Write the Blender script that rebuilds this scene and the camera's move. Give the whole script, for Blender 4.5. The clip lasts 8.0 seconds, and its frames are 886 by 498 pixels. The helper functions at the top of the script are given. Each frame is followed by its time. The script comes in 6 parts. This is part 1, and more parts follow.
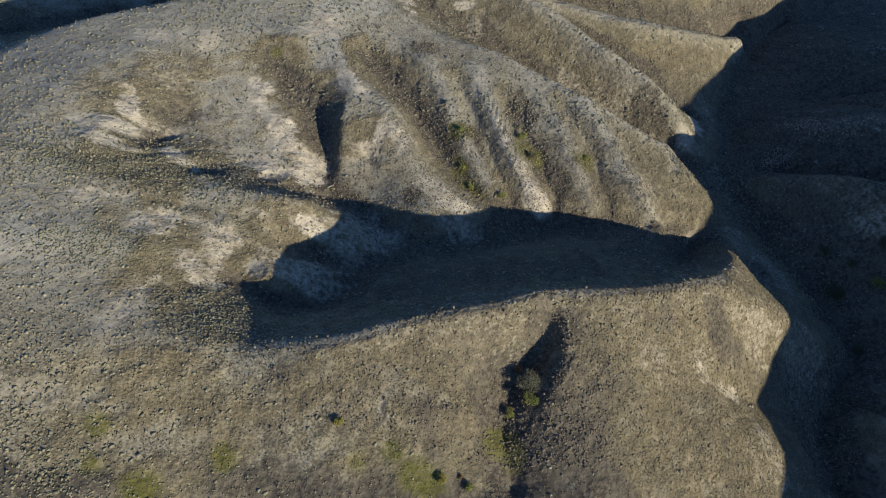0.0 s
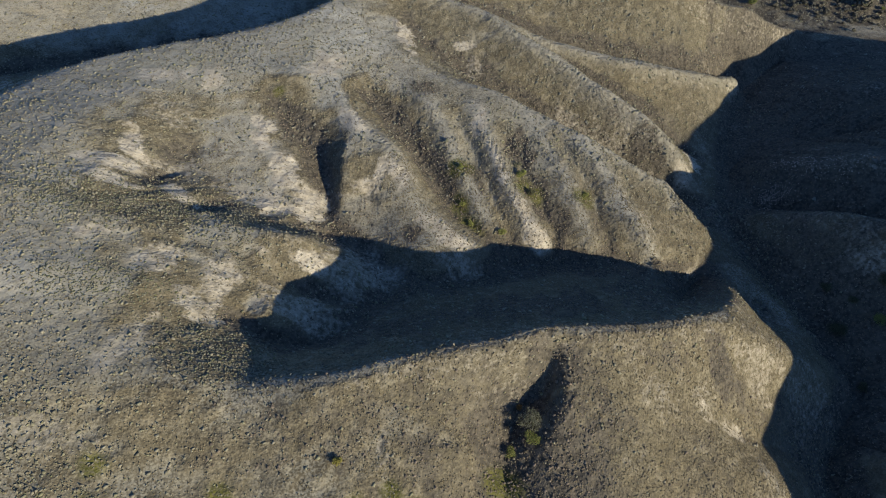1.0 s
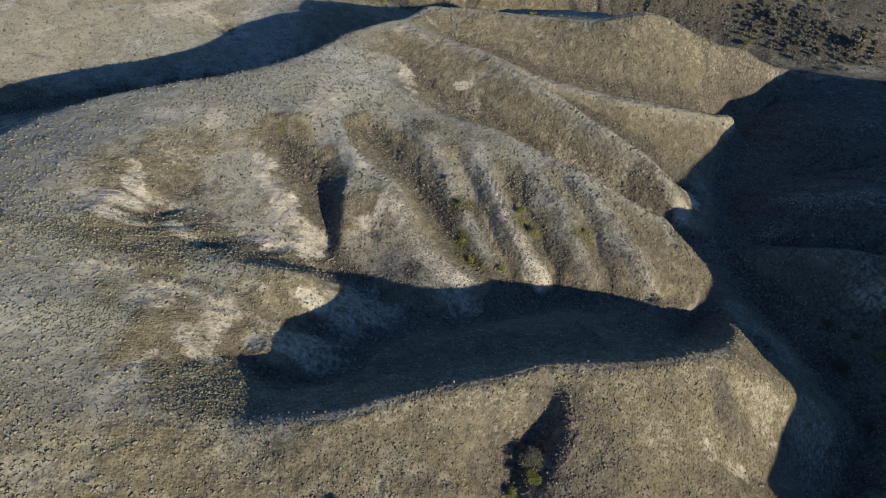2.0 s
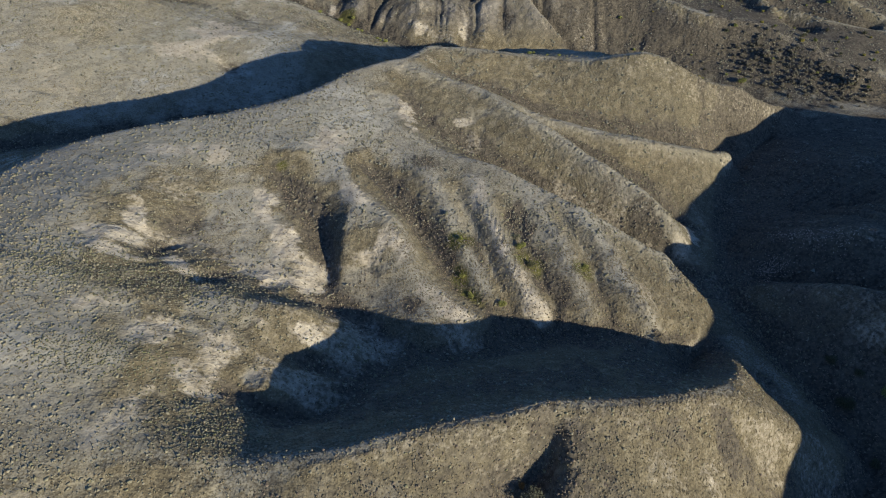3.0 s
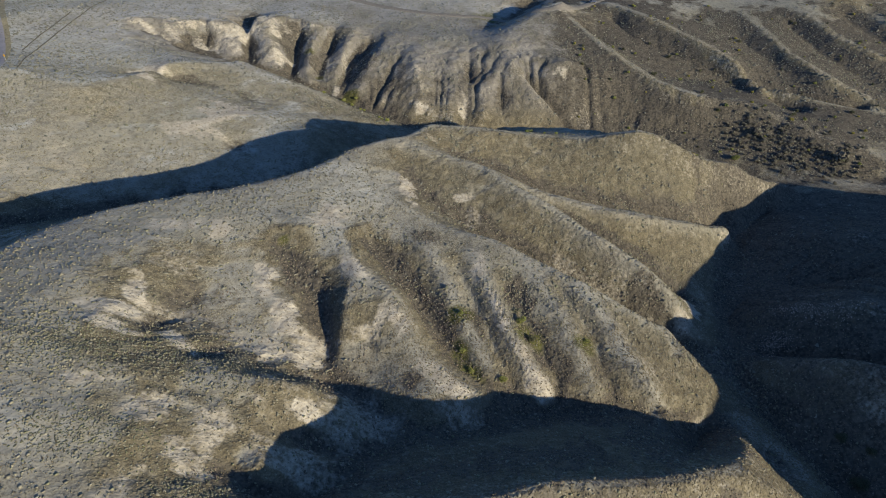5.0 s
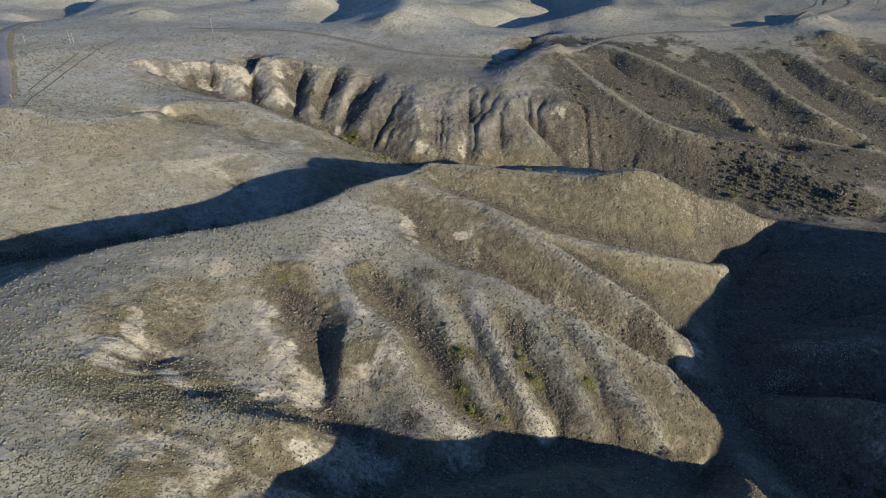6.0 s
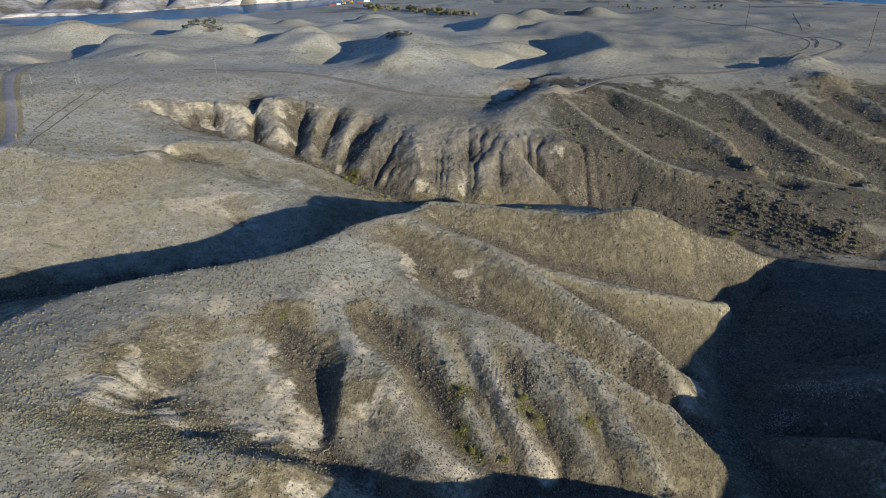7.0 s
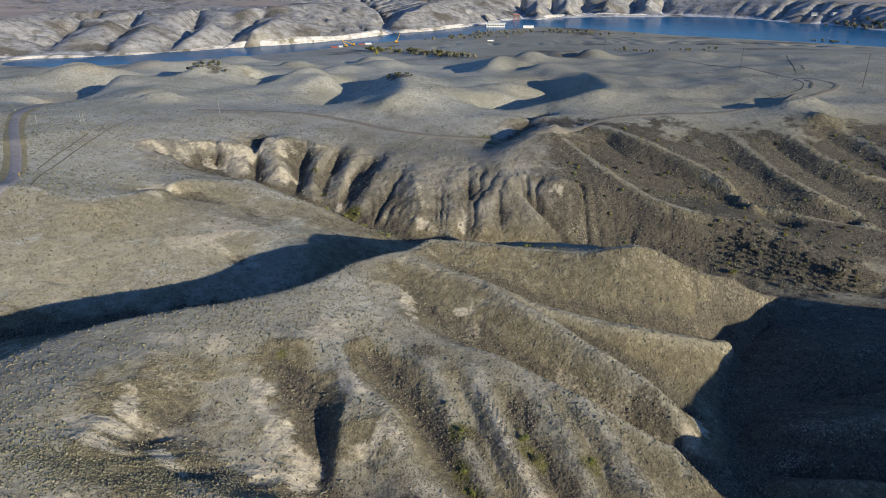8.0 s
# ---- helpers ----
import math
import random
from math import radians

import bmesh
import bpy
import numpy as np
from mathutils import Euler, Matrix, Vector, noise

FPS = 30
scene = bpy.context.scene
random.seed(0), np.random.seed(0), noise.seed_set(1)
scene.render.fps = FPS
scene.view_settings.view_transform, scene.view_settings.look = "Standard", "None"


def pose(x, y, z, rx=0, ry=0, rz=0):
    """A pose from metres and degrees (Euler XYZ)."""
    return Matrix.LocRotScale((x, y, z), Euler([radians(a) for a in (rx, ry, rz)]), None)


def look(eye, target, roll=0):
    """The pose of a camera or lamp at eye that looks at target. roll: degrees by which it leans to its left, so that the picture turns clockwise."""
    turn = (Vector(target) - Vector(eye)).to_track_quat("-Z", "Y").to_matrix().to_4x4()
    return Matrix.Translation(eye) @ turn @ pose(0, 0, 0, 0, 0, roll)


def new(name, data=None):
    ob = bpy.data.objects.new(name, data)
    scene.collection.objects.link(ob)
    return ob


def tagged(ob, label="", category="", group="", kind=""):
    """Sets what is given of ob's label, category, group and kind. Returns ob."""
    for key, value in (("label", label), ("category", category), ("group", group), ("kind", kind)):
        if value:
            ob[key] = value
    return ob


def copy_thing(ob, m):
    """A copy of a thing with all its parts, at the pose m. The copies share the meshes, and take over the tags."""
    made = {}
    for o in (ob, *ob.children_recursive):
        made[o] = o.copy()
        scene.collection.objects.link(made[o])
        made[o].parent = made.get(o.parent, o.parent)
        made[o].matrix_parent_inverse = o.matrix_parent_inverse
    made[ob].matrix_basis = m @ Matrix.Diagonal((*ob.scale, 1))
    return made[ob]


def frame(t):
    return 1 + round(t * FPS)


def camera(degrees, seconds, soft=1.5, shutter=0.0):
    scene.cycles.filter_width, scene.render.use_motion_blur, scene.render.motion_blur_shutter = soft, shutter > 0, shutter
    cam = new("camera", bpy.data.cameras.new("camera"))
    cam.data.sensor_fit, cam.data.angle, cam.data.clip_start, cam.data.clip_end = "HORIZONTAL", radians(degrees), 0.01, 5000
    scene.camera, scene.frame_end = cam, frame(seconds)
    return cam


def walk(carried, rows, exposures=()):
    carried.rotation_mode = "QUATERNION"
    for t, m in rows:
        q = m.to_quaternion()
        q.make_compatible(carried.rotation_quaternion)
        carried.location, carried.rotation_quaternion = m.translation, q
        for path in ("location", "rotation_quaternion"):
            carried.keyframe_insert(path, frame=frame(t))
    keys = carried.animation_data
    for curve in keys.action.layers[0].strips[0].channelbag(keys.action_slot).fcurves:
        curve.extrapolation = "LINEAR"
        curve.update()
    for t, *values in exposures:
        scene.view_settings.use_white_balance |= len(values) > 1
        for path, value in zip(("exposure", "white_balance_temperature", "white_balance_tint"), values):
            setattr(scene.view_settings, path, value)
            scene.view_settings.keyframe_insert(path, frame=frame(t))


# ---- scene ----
cam = camera(68.07, 8.0, 0.8)
EYE = 100.0
TILT = [
    (0.0, -49.33), (0.5, -47.74), (1.0, -46.14), (1.5, -44.53), (3.0, -39.87), (3.5, -38.27), (4.0, -36.66),
    (4.5, -35.04), (6.0, -30.13), (6.5, -28.48), (7.0, -26.82), (7.5, -25.16), (8.0, -23.5),
]
walk(cam, [(t, pose(0, 0, EYE, 90 + tilt, 0, 0)) for t, tilt in TILT], [(0.0, 0.4, 6000.0, 17.0), (8.0, 0.4, 6000.0, 17.0)])

# ---- sky, sun ----
SUN_ELEVATION, SUN_AZIMUTH = 13.3, 131.0  # degrees; azimuth from +y towards +x
world = bpy.data.worlds.new("sky")
scene.world = world
world.use_nodes = True
sky = world.node_tree.nodes.new("ShaderNodeTexSky")
sky.sky_type, sky.sun_disc = "NISHITA", False
sky.sun_elevation, sky.sun_rotation = radians(SUN_ELEVATION), radians(SUN_AZIMUTH)
sky.altitude, sky.air_density, sky.dust_density, sky.ozone_density = 700, 1.0, 0.25, 4.8
background = world.node_tree.nodes["Background"]
background.inputs["Strength"].default_value = 0.118
world.node_tree.links.new(sky.outputs[0], background.inputs["Color"])
sun_lamp = bpy.data.lights.new("sun", "SUN")
sun_lamp.energy, sun_lamp.angle, sun_lamp.color = 5.0, radians(0.53), (1.0, 0.875, 0.58)
sun_way = Vector((math.sin(radians(SUN_AZIMUTH)) * math.cos(radians(SUN_ELEVATION)),
                  math.cos(radians(SUN_AZIMUTH)) * math.cos(radians(SUN_ELEVATION)), math.sin(radians(SUN_ELEVATION))))
sun = new("sun", sun_lamp)
sun.matrix_world = look(sun_way * 400, (0, 0, 0))


# ---- materials ----
class Nodes:
    """Short hand for a material's node tree."""

    def __init__(self, name, rough=0.9, spec=0.2):
        self.material = bpy.data.materials.new(name)
        self.material.use_nodes = True
        self.tree = self.material.node_tree
        self.shader = self.tree.nodes["Principled BSDF"]
        self.shader.inputs["Roughness"].default_value = rough
        self.shader.inputs["Specular IOR Level"].default_value = spec

    def plug(self, socket, value):
        if isinstance(value, bpy.types.NodeSocket):
            self.tree.links.new(value, socket)
        else:
            socket.default_value = value

    def place(self):
        return self.tree.nodes.new("ShaderNodeNewGeometry").outputs["Position"]

    def noise(self, size, detail=4.0, rough=0.55, warp=0.0, stretch=None):
        n = self.tree.nodes.new("ShaderNodeTexNoise")
        n.inputs["Scale"].default_value = 1.0 / size
        n.inputs["Detail"].default_value = detail
        n.inputs["Roughness"].default_value = rough
        n.inputs["Distortion"].default_value = warp
        where = self.place()
        if stretch:
            m = self.tree.nodes.new("ShaderNodeMapping")
            m.inputs["Scale"].default_value = stretch
            self.tree.links.new(where, m.inputs["Vector"])
            where = m.outputs[0]
        self.tree.links.new(where, n.inputs["Vector"])
        return n.outputs["Fac"]

    def ramp(self, fac, lo, hi):
        n = self.tree.nodes.new("ShaderNodeMapRange")
        n.inputs["From Min"].default_value, n.inputs["From Max"].default_value = lo, hi
        self.plug(n.inputs["Value"], fac)
        return n.outputs[0]

    def mix(self, fac, a, b):
        n = self.tree.nodes.new("ShaderNodeMix")
        n.data_type = "RGBA"
        self.plug(n.inputs[0], fac)
        for socket, v in ((n.inputs[6], a), (n.inputs[7], b)):
            self.plug(socket, v if isinstance(v, bpy.types.NodeSocket) else (*v, 1))
        return n.outputs[2]

    def maths(self, kind, a, b):
        n = self.tree.nodes.new("ShaderNodeMath")
        n.operation = kind
        self.plug(n.inputs[0], a)
        self.plug(n.inputs[1], b)
        return n.outputs[0]

    def field(self, name):
        n = self.tree.nodes.new("ShaderNodeAttribute")
        n.attribute_name = name
        return n.outputs["Fac"]

    def island(self):
        return self.tree.nodes.new("ShaderNodeNewGeometry").outputs["Random Per Island"]

    def bands(self, fac, *stops):
        n = self.tree.nodes.new("ShaderNodeValToRGB")
        for e in range(len(stops) - 2):
            n.color_ramp.elements.new(0.5)
        for e, (at, colour) in zip(n.color_ramp.elements, stops):
            e.position, e.color = at, (*colour, 1)
        self.plug(n.inputs[0], fac)
        return n.outputs[0]

    def bump(self, height, strength, distance):
        n = self.tree.nodes.new("ShaderNodeBump")
        n.inputs["Strength"].default_value, n.inputs["Distance"].default_value = strength, distance
        self.plug(n.inputs["Height"], height)
        self.tree.links.new(n.outputs[0], self.shader.inputs["Normal"])

    def done(self, colour):
        self.plug(self.shader.inputs["Base Color"], colour if isinstance(colour, bpy.types.NodeSocket) else (*colour, 1))
        return self.material


def make_earth():
    n = Nodes("earth", 0.95, 0.1)
    fine, small, mid, large = n.noise(0.45, 3), n.noise(1.6, 4), n.noise(9, 4), n.noise(55, 3)
    grass = n.mix(n.ramp(mid, 0.35, 0.65), (0.2, 0.177, 0.12), (0.27, 0.242, 0.16))
    grass = n.mix(n.ramp(large, 0.4, 0.62), grass, n.mix(n.ramp(small, 0.35, 0.65), (0.165, 0.157, 0.114), (0.255, 0.237, 0.171)))
    # steep ground coloured darker, flats paler, partly to offset the low sun's light
    dimmed_sod = n.mix(n.ramp(mid, 0.35, 0.65), (0.14, 0.121, 0.076), (0.185, 0.16, 0.102))
    dimmed_sod = n.mix(n.ramp(large, 0.42, 0.6), dimmed_sod, n.mix(n.ramp(small, 0.35, 0.65), (0.117, 0.105, 0.072), (0.176, 0.157, 0.106)))
    flat = n.mix(n.ramp(large, 0.4, 0.62), (0.285, 0.27, 0.212), n.mix(n.ramp(mid, 0.35, 0.65), (0.238, 0.225, 0.176), (0.318, 0.3, 0.235)))
    grass = n.mix(n.field("hillside"), n.mix(0.7, grass, flat), dimmed_sod)
    dark = n.mix(n.ramp(small, 0.4, 0.6), (0.075, 0.066, 0.045), (0.14, 0.12, 0.08))
    fleck = n.ramp(n.maths("ADD", n.maths("MULTIPLY", n.ramp(fine, 0.42, 0.58), 0.55), n.maths("MULTIPLY", n.ramp(small, 0.38, 0.62), 0.5)), 0.25, 0.8)
    soil = n.mix(n.maths("MULTIPLY", fleck, n.ramp(n.field("scrub"), 0.05, 0.75)), grass, dark)
    soil = n.mix(n.maths("MULTIPLY", n.ramp(fine, 0.5, 0.66), 0.5), soil, (0.07, 0.061, 0.042))
    soil = n.mix(n.maths("MULTIPLY", n.ramp(fine, 0.48, 0.32), 0.35), soil, (0.3, 0.267, 0.19))
    mottle = n.noise(3.4, 6, 0.68)
    soil = n.mix(n.maths("MULTIPLY", n.ramp(mottle, 0.5, 0.66), 0.55), soil, (0.08, 0.069, 0.047))
    soil = n.mix(n.maths("MULTIPLY", n.ramp(mottle, 0.48, 0.34), 0.45), soil, (0.3, 0.27, 0.195))
    # pale grey grass; its lightness also paints in the haze of distance
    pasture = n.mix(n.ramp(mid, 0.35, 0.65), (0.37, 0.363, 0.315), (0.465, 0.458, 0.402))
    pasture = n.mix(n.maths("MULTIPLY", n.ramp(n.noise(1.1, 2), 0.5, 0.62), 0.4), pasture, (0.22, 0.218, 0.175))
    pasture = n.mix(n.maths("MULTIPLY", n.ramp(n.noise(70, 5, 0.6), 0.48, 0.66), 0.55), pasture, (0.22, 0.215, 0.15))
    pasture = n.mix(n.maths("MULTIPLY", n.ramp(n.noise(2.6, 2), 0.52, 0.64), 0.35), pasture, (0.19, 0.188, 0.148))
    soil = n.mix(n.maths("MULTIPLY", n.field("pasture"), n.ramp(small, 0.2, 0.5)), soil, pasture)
    # cool grey clay; its coolness also imitates blue haze on the far bluffs
    grey = n.mix(n.ramp(n.noise(14, 5), 0.4, 0.62), (0.262, 0.262, 0.27), (0.348, 0.346, 0.352))
    strata = n.noise(5.0, 4, 0.6, 0, (0.03, 0.03, 1.0))
    grey = n.mix(n.maths("MULTIPLY", n.ramp(strata, 0.5, 0.62), 0.3), grey, (0.17, 0.15, 0.135))
    grey = n.mix(n.maths("MULTIPLY", n.ramp(strata, 0.46, 0.36), 0.35), grey, (0.46, 0.44, 0.42))
    grey = n.mix(n.maths("MULTIPLY", n.ramp(n.noise(15, 7, 0.72), 0.47, 0.6), 0.75), grey, (0.12, 0.118, 0.096))
    soil = n.mix(n.field("badland"), soil, grey)
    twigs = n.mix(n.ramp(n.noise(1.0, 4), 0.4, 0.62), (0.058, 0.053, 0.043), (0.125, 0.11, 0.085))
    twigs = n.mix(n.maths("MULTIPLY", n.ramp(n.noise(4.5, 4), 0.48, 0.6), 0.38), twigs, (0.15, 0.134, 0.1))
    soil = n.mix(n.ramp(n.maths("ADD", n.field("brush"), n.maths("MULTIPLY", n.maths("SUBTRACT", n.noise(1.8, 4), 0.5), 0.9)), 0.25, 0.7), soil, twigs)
    clay = n.mix(n.ramp(n.noise(2.5, 5), 0.35, 0.65), (0.34, 0.305, 0.235), (0.47, 0.43, 0.345))
    clay = n.mix(n.maths("MULTIPLY", n.ramp(n.noise(0.8, 3), 0.55, 0.66), 0.6), clay, (0.17, 0.145, 0.1))
    edge = n.ramp(n.maths("ADD", n.field("bare"), n.maths("MULTIPLY", n.maths("SUBTRACT", n.noise(1.1, 4), 0.5), 1.1)), 0.25, 0.75)
    soil = n.mix(edge, soil, clay)
    green = n.mix(n.ramp(small, 0.35, 0.65), (0.07, 0.075, 0.02), (0.13, 0.125, 0.035))
    soil = n.mix(n.maths("MULTIPLY", n.field("lush"), n.ramp(fine, 0.25, 0.55)), soil, green)
    chalk = n.mix(n.ramp(n.noise(14, 5), 0.35, 0.65), (0.42, 0.41, 0.4), (0.72, 0.71, 0.7))
    soil = n.mix(n.ramp(n.maths("ADD", n.field("chalk"), n.maths("MULTIPLY", n.maths("SUBTRACT", n.noise(20, 5), 0.5), 1.2)), 0.35, 0.7), soil, chalk)
    soil = n.mix(n.field("field"), soil, n.mix(n.ramp(n.noise(160, 4, 0.6, 0, (0.25, 1, 1)), 0.35, 0.65), (0.36, 0.29, 0.24), (0.42, 0.35, 0.3)))
    lumps = n.maths("ADD", n.maths("MULTIPLY", n.noise(0.4, 3, 0.6), 0.4), n.maths("MULTIPLY", n.noise(1.0, 2), 0.6))
    lumps = n.maths("ADD", lumps, n.maths("MULTIPLY", n.noise(2.6, 3), 2.3))
    n.bump(n.maths("MULTIPLY", lumps, n.maths("ADD", n.maths("MULTIPLY", n.field("hillside"), 0.8), 0.55)), 0.95, 0.3)
    return n.done(soil)


def paint(name, colour, rough=0.6, spec=0.3, vary=0.2, size=0.5):
    """A plain surface with faint stains."""
    n = Nodes(name, rough, spec)
    worn = tuple(c * (1 - vary) for c in colour)
    return n.done(n.mix(n.ramp(n.noise(size, 4), 0.35, 0.65), colour, worn))


def leafy(name, *colours):
    n = Nodes(name, 0.85, 0.15)
    stops = [(i / max(len(colours) - 1, 1), c) for i, c in enumerate(colours)]
    return n.done(n.bands(n.island(), *stops))


def make_water():
    n = Nodes("water", 0.15, 0.06)
    n.shader.inputs["IOR"].default_value = 1.15
    n.bump(n.maths("ADD", n.noise(2.5, 3, 0.6), n.noise(9, 3)), 0.11, 0.3)
    return n.done(n.mix(n.ramp(n.noise(120, 3), 0.4, 0.6), (0.012, 0.12, 0.27), (0.01, 0.1, 0.225)))


earth = make_earth()
water_surface = make_water()
sage_leaf = leafy("sage_leaf", (0.135, 0.122, 0.084), (0.196, 0.180, 0.129), (0.247, 0.229, 0.165), (0.196, 0.190, 0.109), (0.294, 0.269, 0.191))
straw = leafy("straw", (0.202, 0.171, 0.101), (0.135, 0.111, 0.068), (0.226, 0.190, 0.117), (0.165, 0.137, 0.083))
far_sage = leafy("far_sage", (0.165, 0.162, 0.125), (0.225, 0.222, 0.175), (0.285, 0.278, 0.222), (0.2, 0.204, 0.135))
bush_sage = leafy("bush_sage", (0.149, 0.137, 0.097), (0.203, 0.190, 0.132), (0.242, 0.224, 0.163), (0.197, 0.192, 0.109), (0.276, 0.257, 0.190))
mid_sage = leafy("mid_sage", (0.145, 0.137, 0.1), (0.187, 0.18, 0.133), (0.226, 0.216, 0.163), (0.169, 0.171, 0.108))
brown_twig = leafy("brown_twig", (0.11, 0.092, 0.071), (0.150, 0.124, 0.092), (0.225, 0.183, 0.135), (0.120, 0.108, 0.075))
green_leaf = leafy("green_leaf", (0.112, 0.136, 0.040), (0.176, 0.200, 0.056), (0.240, 0.240, 0.072), (0.144, 0.152, 0.064))
grey_leaf = leafy("grey_leaf", (0.090, 0.090, 0.060), (0.143, 0.143, 0.098), (0.210, 0.206, 0.150), (0.143, 0.146, 0.068))
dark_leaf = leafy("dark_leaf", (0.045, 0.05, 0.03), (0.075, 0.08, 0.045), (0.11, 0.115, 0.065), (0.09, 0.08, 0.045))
thicket_leaf = leafy("thicket_leaf", (0.085, 0.08, 0.062), (0.13, 0.12, 0.095), (0.18, 0.168, 0.132), (0.11, 0.115, 0.07))
rust_leaf = leafy("rust_leaf", (0.16, 0.09, 0.035), (0.22, 0.14, 0.055), (0.13, 0.09, 0.04))
yellow_leaf = leafy("yellow_leaf", (0.2, 0.18, 0.04), (0.27, 0.24, 0.06), (0.14, 0.14, 0.04))
pale_leaf = leafy("pale_leaf", (0.45, 0.37, 0.3), (0.53, 0.45, 0.38), (0.34, 0.275, 0.215))
bark = paint("bark", (0.09, 0.07, 0.05), 0.9, 0.1, 0.4, 0.2)
asphalt = paint("asphalt", (0.25, 0.24, 0.25), 0.85, 0.2, 0.2, 3.0)
gravel = paint("gravel", (0.235, 0.215, 0.18), 0.95, 0.1, 0.25, 1.5)
rut_soil = paint("rut_soil", (0.13, 0.115, 0.085), 0.95, 0.1, 0.4, 1.0)
verge = paint("verge", (0.28, 0.25, 0.16), 0.95, 0.1, 0.3, 1.2)
weathered_wood = paint("weathered_wood", (0.1, 0.08, 0.06), 0.85, 0.2, 0.3, 0.8)
faded_paint = paint("faded_paint", (0.42, 0.42, 0.4), 0.7, 0.3, 0.3, 0.4)
white_paint = paint("white_paint", (0.75, 0.75, 0.73), 0.5, 0.4, 0.12, 0.6)
dull_steel = paint("dull_steel", (0.35, 0.36, 0.37), 0.45, 0.5, 0.2, 0.5)
concrete = paint("concrete", (0.42, 0.41, 0.39), 0.85, 0.2, 0.2, 2.0)
red_paint = paint("red_paint", (0.3, 0.09, 0.08), 0.5, 0.4, 0.25, 1.0)
yellow_paint = paint("yellow_paint", (0.62, 0.36, 0.03), 0.5, 0.4, 0.2, 1.0)
blue_car = paint("blue_car", (0.05, 0.065, 0.11), 0.3, 0.5, 0.1, 1.0)
dark_glass = paint("dark_glass", (0.015, 0.018, 0.02), 0.1, 0.5, 0.1, 1.0)
tyre_rubber = paint("tyre_rubber", (0.02, 0.02, 0.02), 0.9, 0.2, 0.2, 0.2)
def make_chalk():
    n = Nodes("chalk_rock", 0.9, 0.1)
    rock = n.mix(n.ramp(n.noise(9, 5), 0.35, 0.65), (0.62, 0.605, 0.585), (0.42, 0.4, 0.38))
    rock = n.mix(n.maths("MULTIPLY", n.ramp(n.noise(3.0, 4, 0.6, 0, (0.08, 0.08, 1.4)), 0.5, 0.62), 0.7), rock, (0.22, 0.2, 0.17))
    rock = n.mix(n.ramp(n.noise(26, 4), 0.55, 0.66), rock, (0.17, 0.16, 0.12))
    n.bump(n.noise(3, 4), 0.8, 1.0)
    return n.done(rock)


chalk_rock = make_chalk()


# ---- relief: crest lines, gully lines and breaks of slope, each a bent line of x, y, z ----
folds, crests, river = [], [], []


def fold(what, *bends):
    """One crest, gully or break of slope of the relief."""
    folds.append(np.array(bends, float))
    if what in ("ridge a", "ridge b", "ridge c", "ridge d", "ridge e", "ridge f", "spur k", "spur a", "spur b", "spur c", "spur e", "spur f", "spur g", "spur h", "spur i"):
        crests.append(folds[-1])
    if what == "river bed":
        river.append(folds[-1])


# --- left plateau and foreground
fold("plateau near", (-85.9, 33.9, 2.0), (-68.5, 36.9, -2.0), (-57.0, 37.9, -5.0), (-45.4, 39.6, -9.5))
fold("plateau edge", (-94.2, 55.2, 8.0), (-75.7, 61.4, 5.0), (-58.2, 63.3, 2.0), (-46.3, 64.1, -1.0), (-36.9, 65.4, -3.5))
fold("plateau mid", (-105.0, 78.4, 12.0), (-84.5, 84.9, 8.0), (-70.6, 87.6, 5.0), (-59.5, 84.4, 2.0))
fold("plateau step", (-108.6, 95.3, 13.0), (-93.6, 106.7, 9.0), (-78.4, 103.5, 5.5), (-65.1, 102.5, 1.5))
fold("spine", (-36.9, 65.3, -3.5), (-26.4, 65.1, -3.0), (-19.2, 66.6, -2.5), (-8.9, 70.3, -2.5), (1.7, 72.7, -3.0), (12.7, 74.6, -3.5), (19.6, 77.8, -3.5), (36.6, 81.4, -7.5), (50.1, 84.9, -11.2), (60.7, 90.4, -15.5))
fold("spine nose", (60.7, 90.4, -15.5), (71.1, 88.1, -20.0), (86.5, 93.9, -35.0), (103.2, 95.6, -48.0))
fold("nose crest", (60.7, 90.4, -15.5), (68.0, 98.0, -20.5), (75.0, 108.0, -29.0), (79.0, 117.0, -37.0), (82.0, 126.0, -44.0))
fold("nose west", (56.0, 100.0, -25.0), (63.0, 110.0, -35.0), (68.0, 119.0, -41.5), (74.0, 127.0, -45.5))
fold("nose east", (85.4, 98.8, -36.0), (86.0, 107.0, -41.0), (88.0, 117.0, -46.0))
fold("nose under", (66.3, 81.7, -26.5), (79.4, 84.2, -36.5), (95.2, 85.1, -49.0))
fold("spine foot line", (85.8, 131.0, -42.0), (97.2, 112.3, -45.0), (106.2, 94.5, -49.0), (92.7, 74.9, -52.0), (91.6, 56.4, -56.0))
fold("south face low", (-46.0, 40.1, -11.0), (-18.0, 41.2, -14.0), (1.6, 42.6, -18.0), (12.1, 44.1, -22.0), (28.2, 44.8, -24.0), (46.3, 47.0, -30.0), (63.6, 49.1, -36.0))
fold("south spur", (36.5, 61.0, -19.0), (48.1, 61.7, -24.0), (60.6, 63.3, -29.0), (71.7, 60.1, -35.5), (80.2, 53.5, -44.0))
fold("south knob", (25.7, 75.8, -9.0), (29.9, 68.0, -13.5), (34.4, 63.0, -18.0))
fold("south face mid", (-33.5, 53.2, -8.0), (-18.7, 53.7, -9.0), (-8.7, 56.2, -9.5), (3.8, 57.4, -12.0))
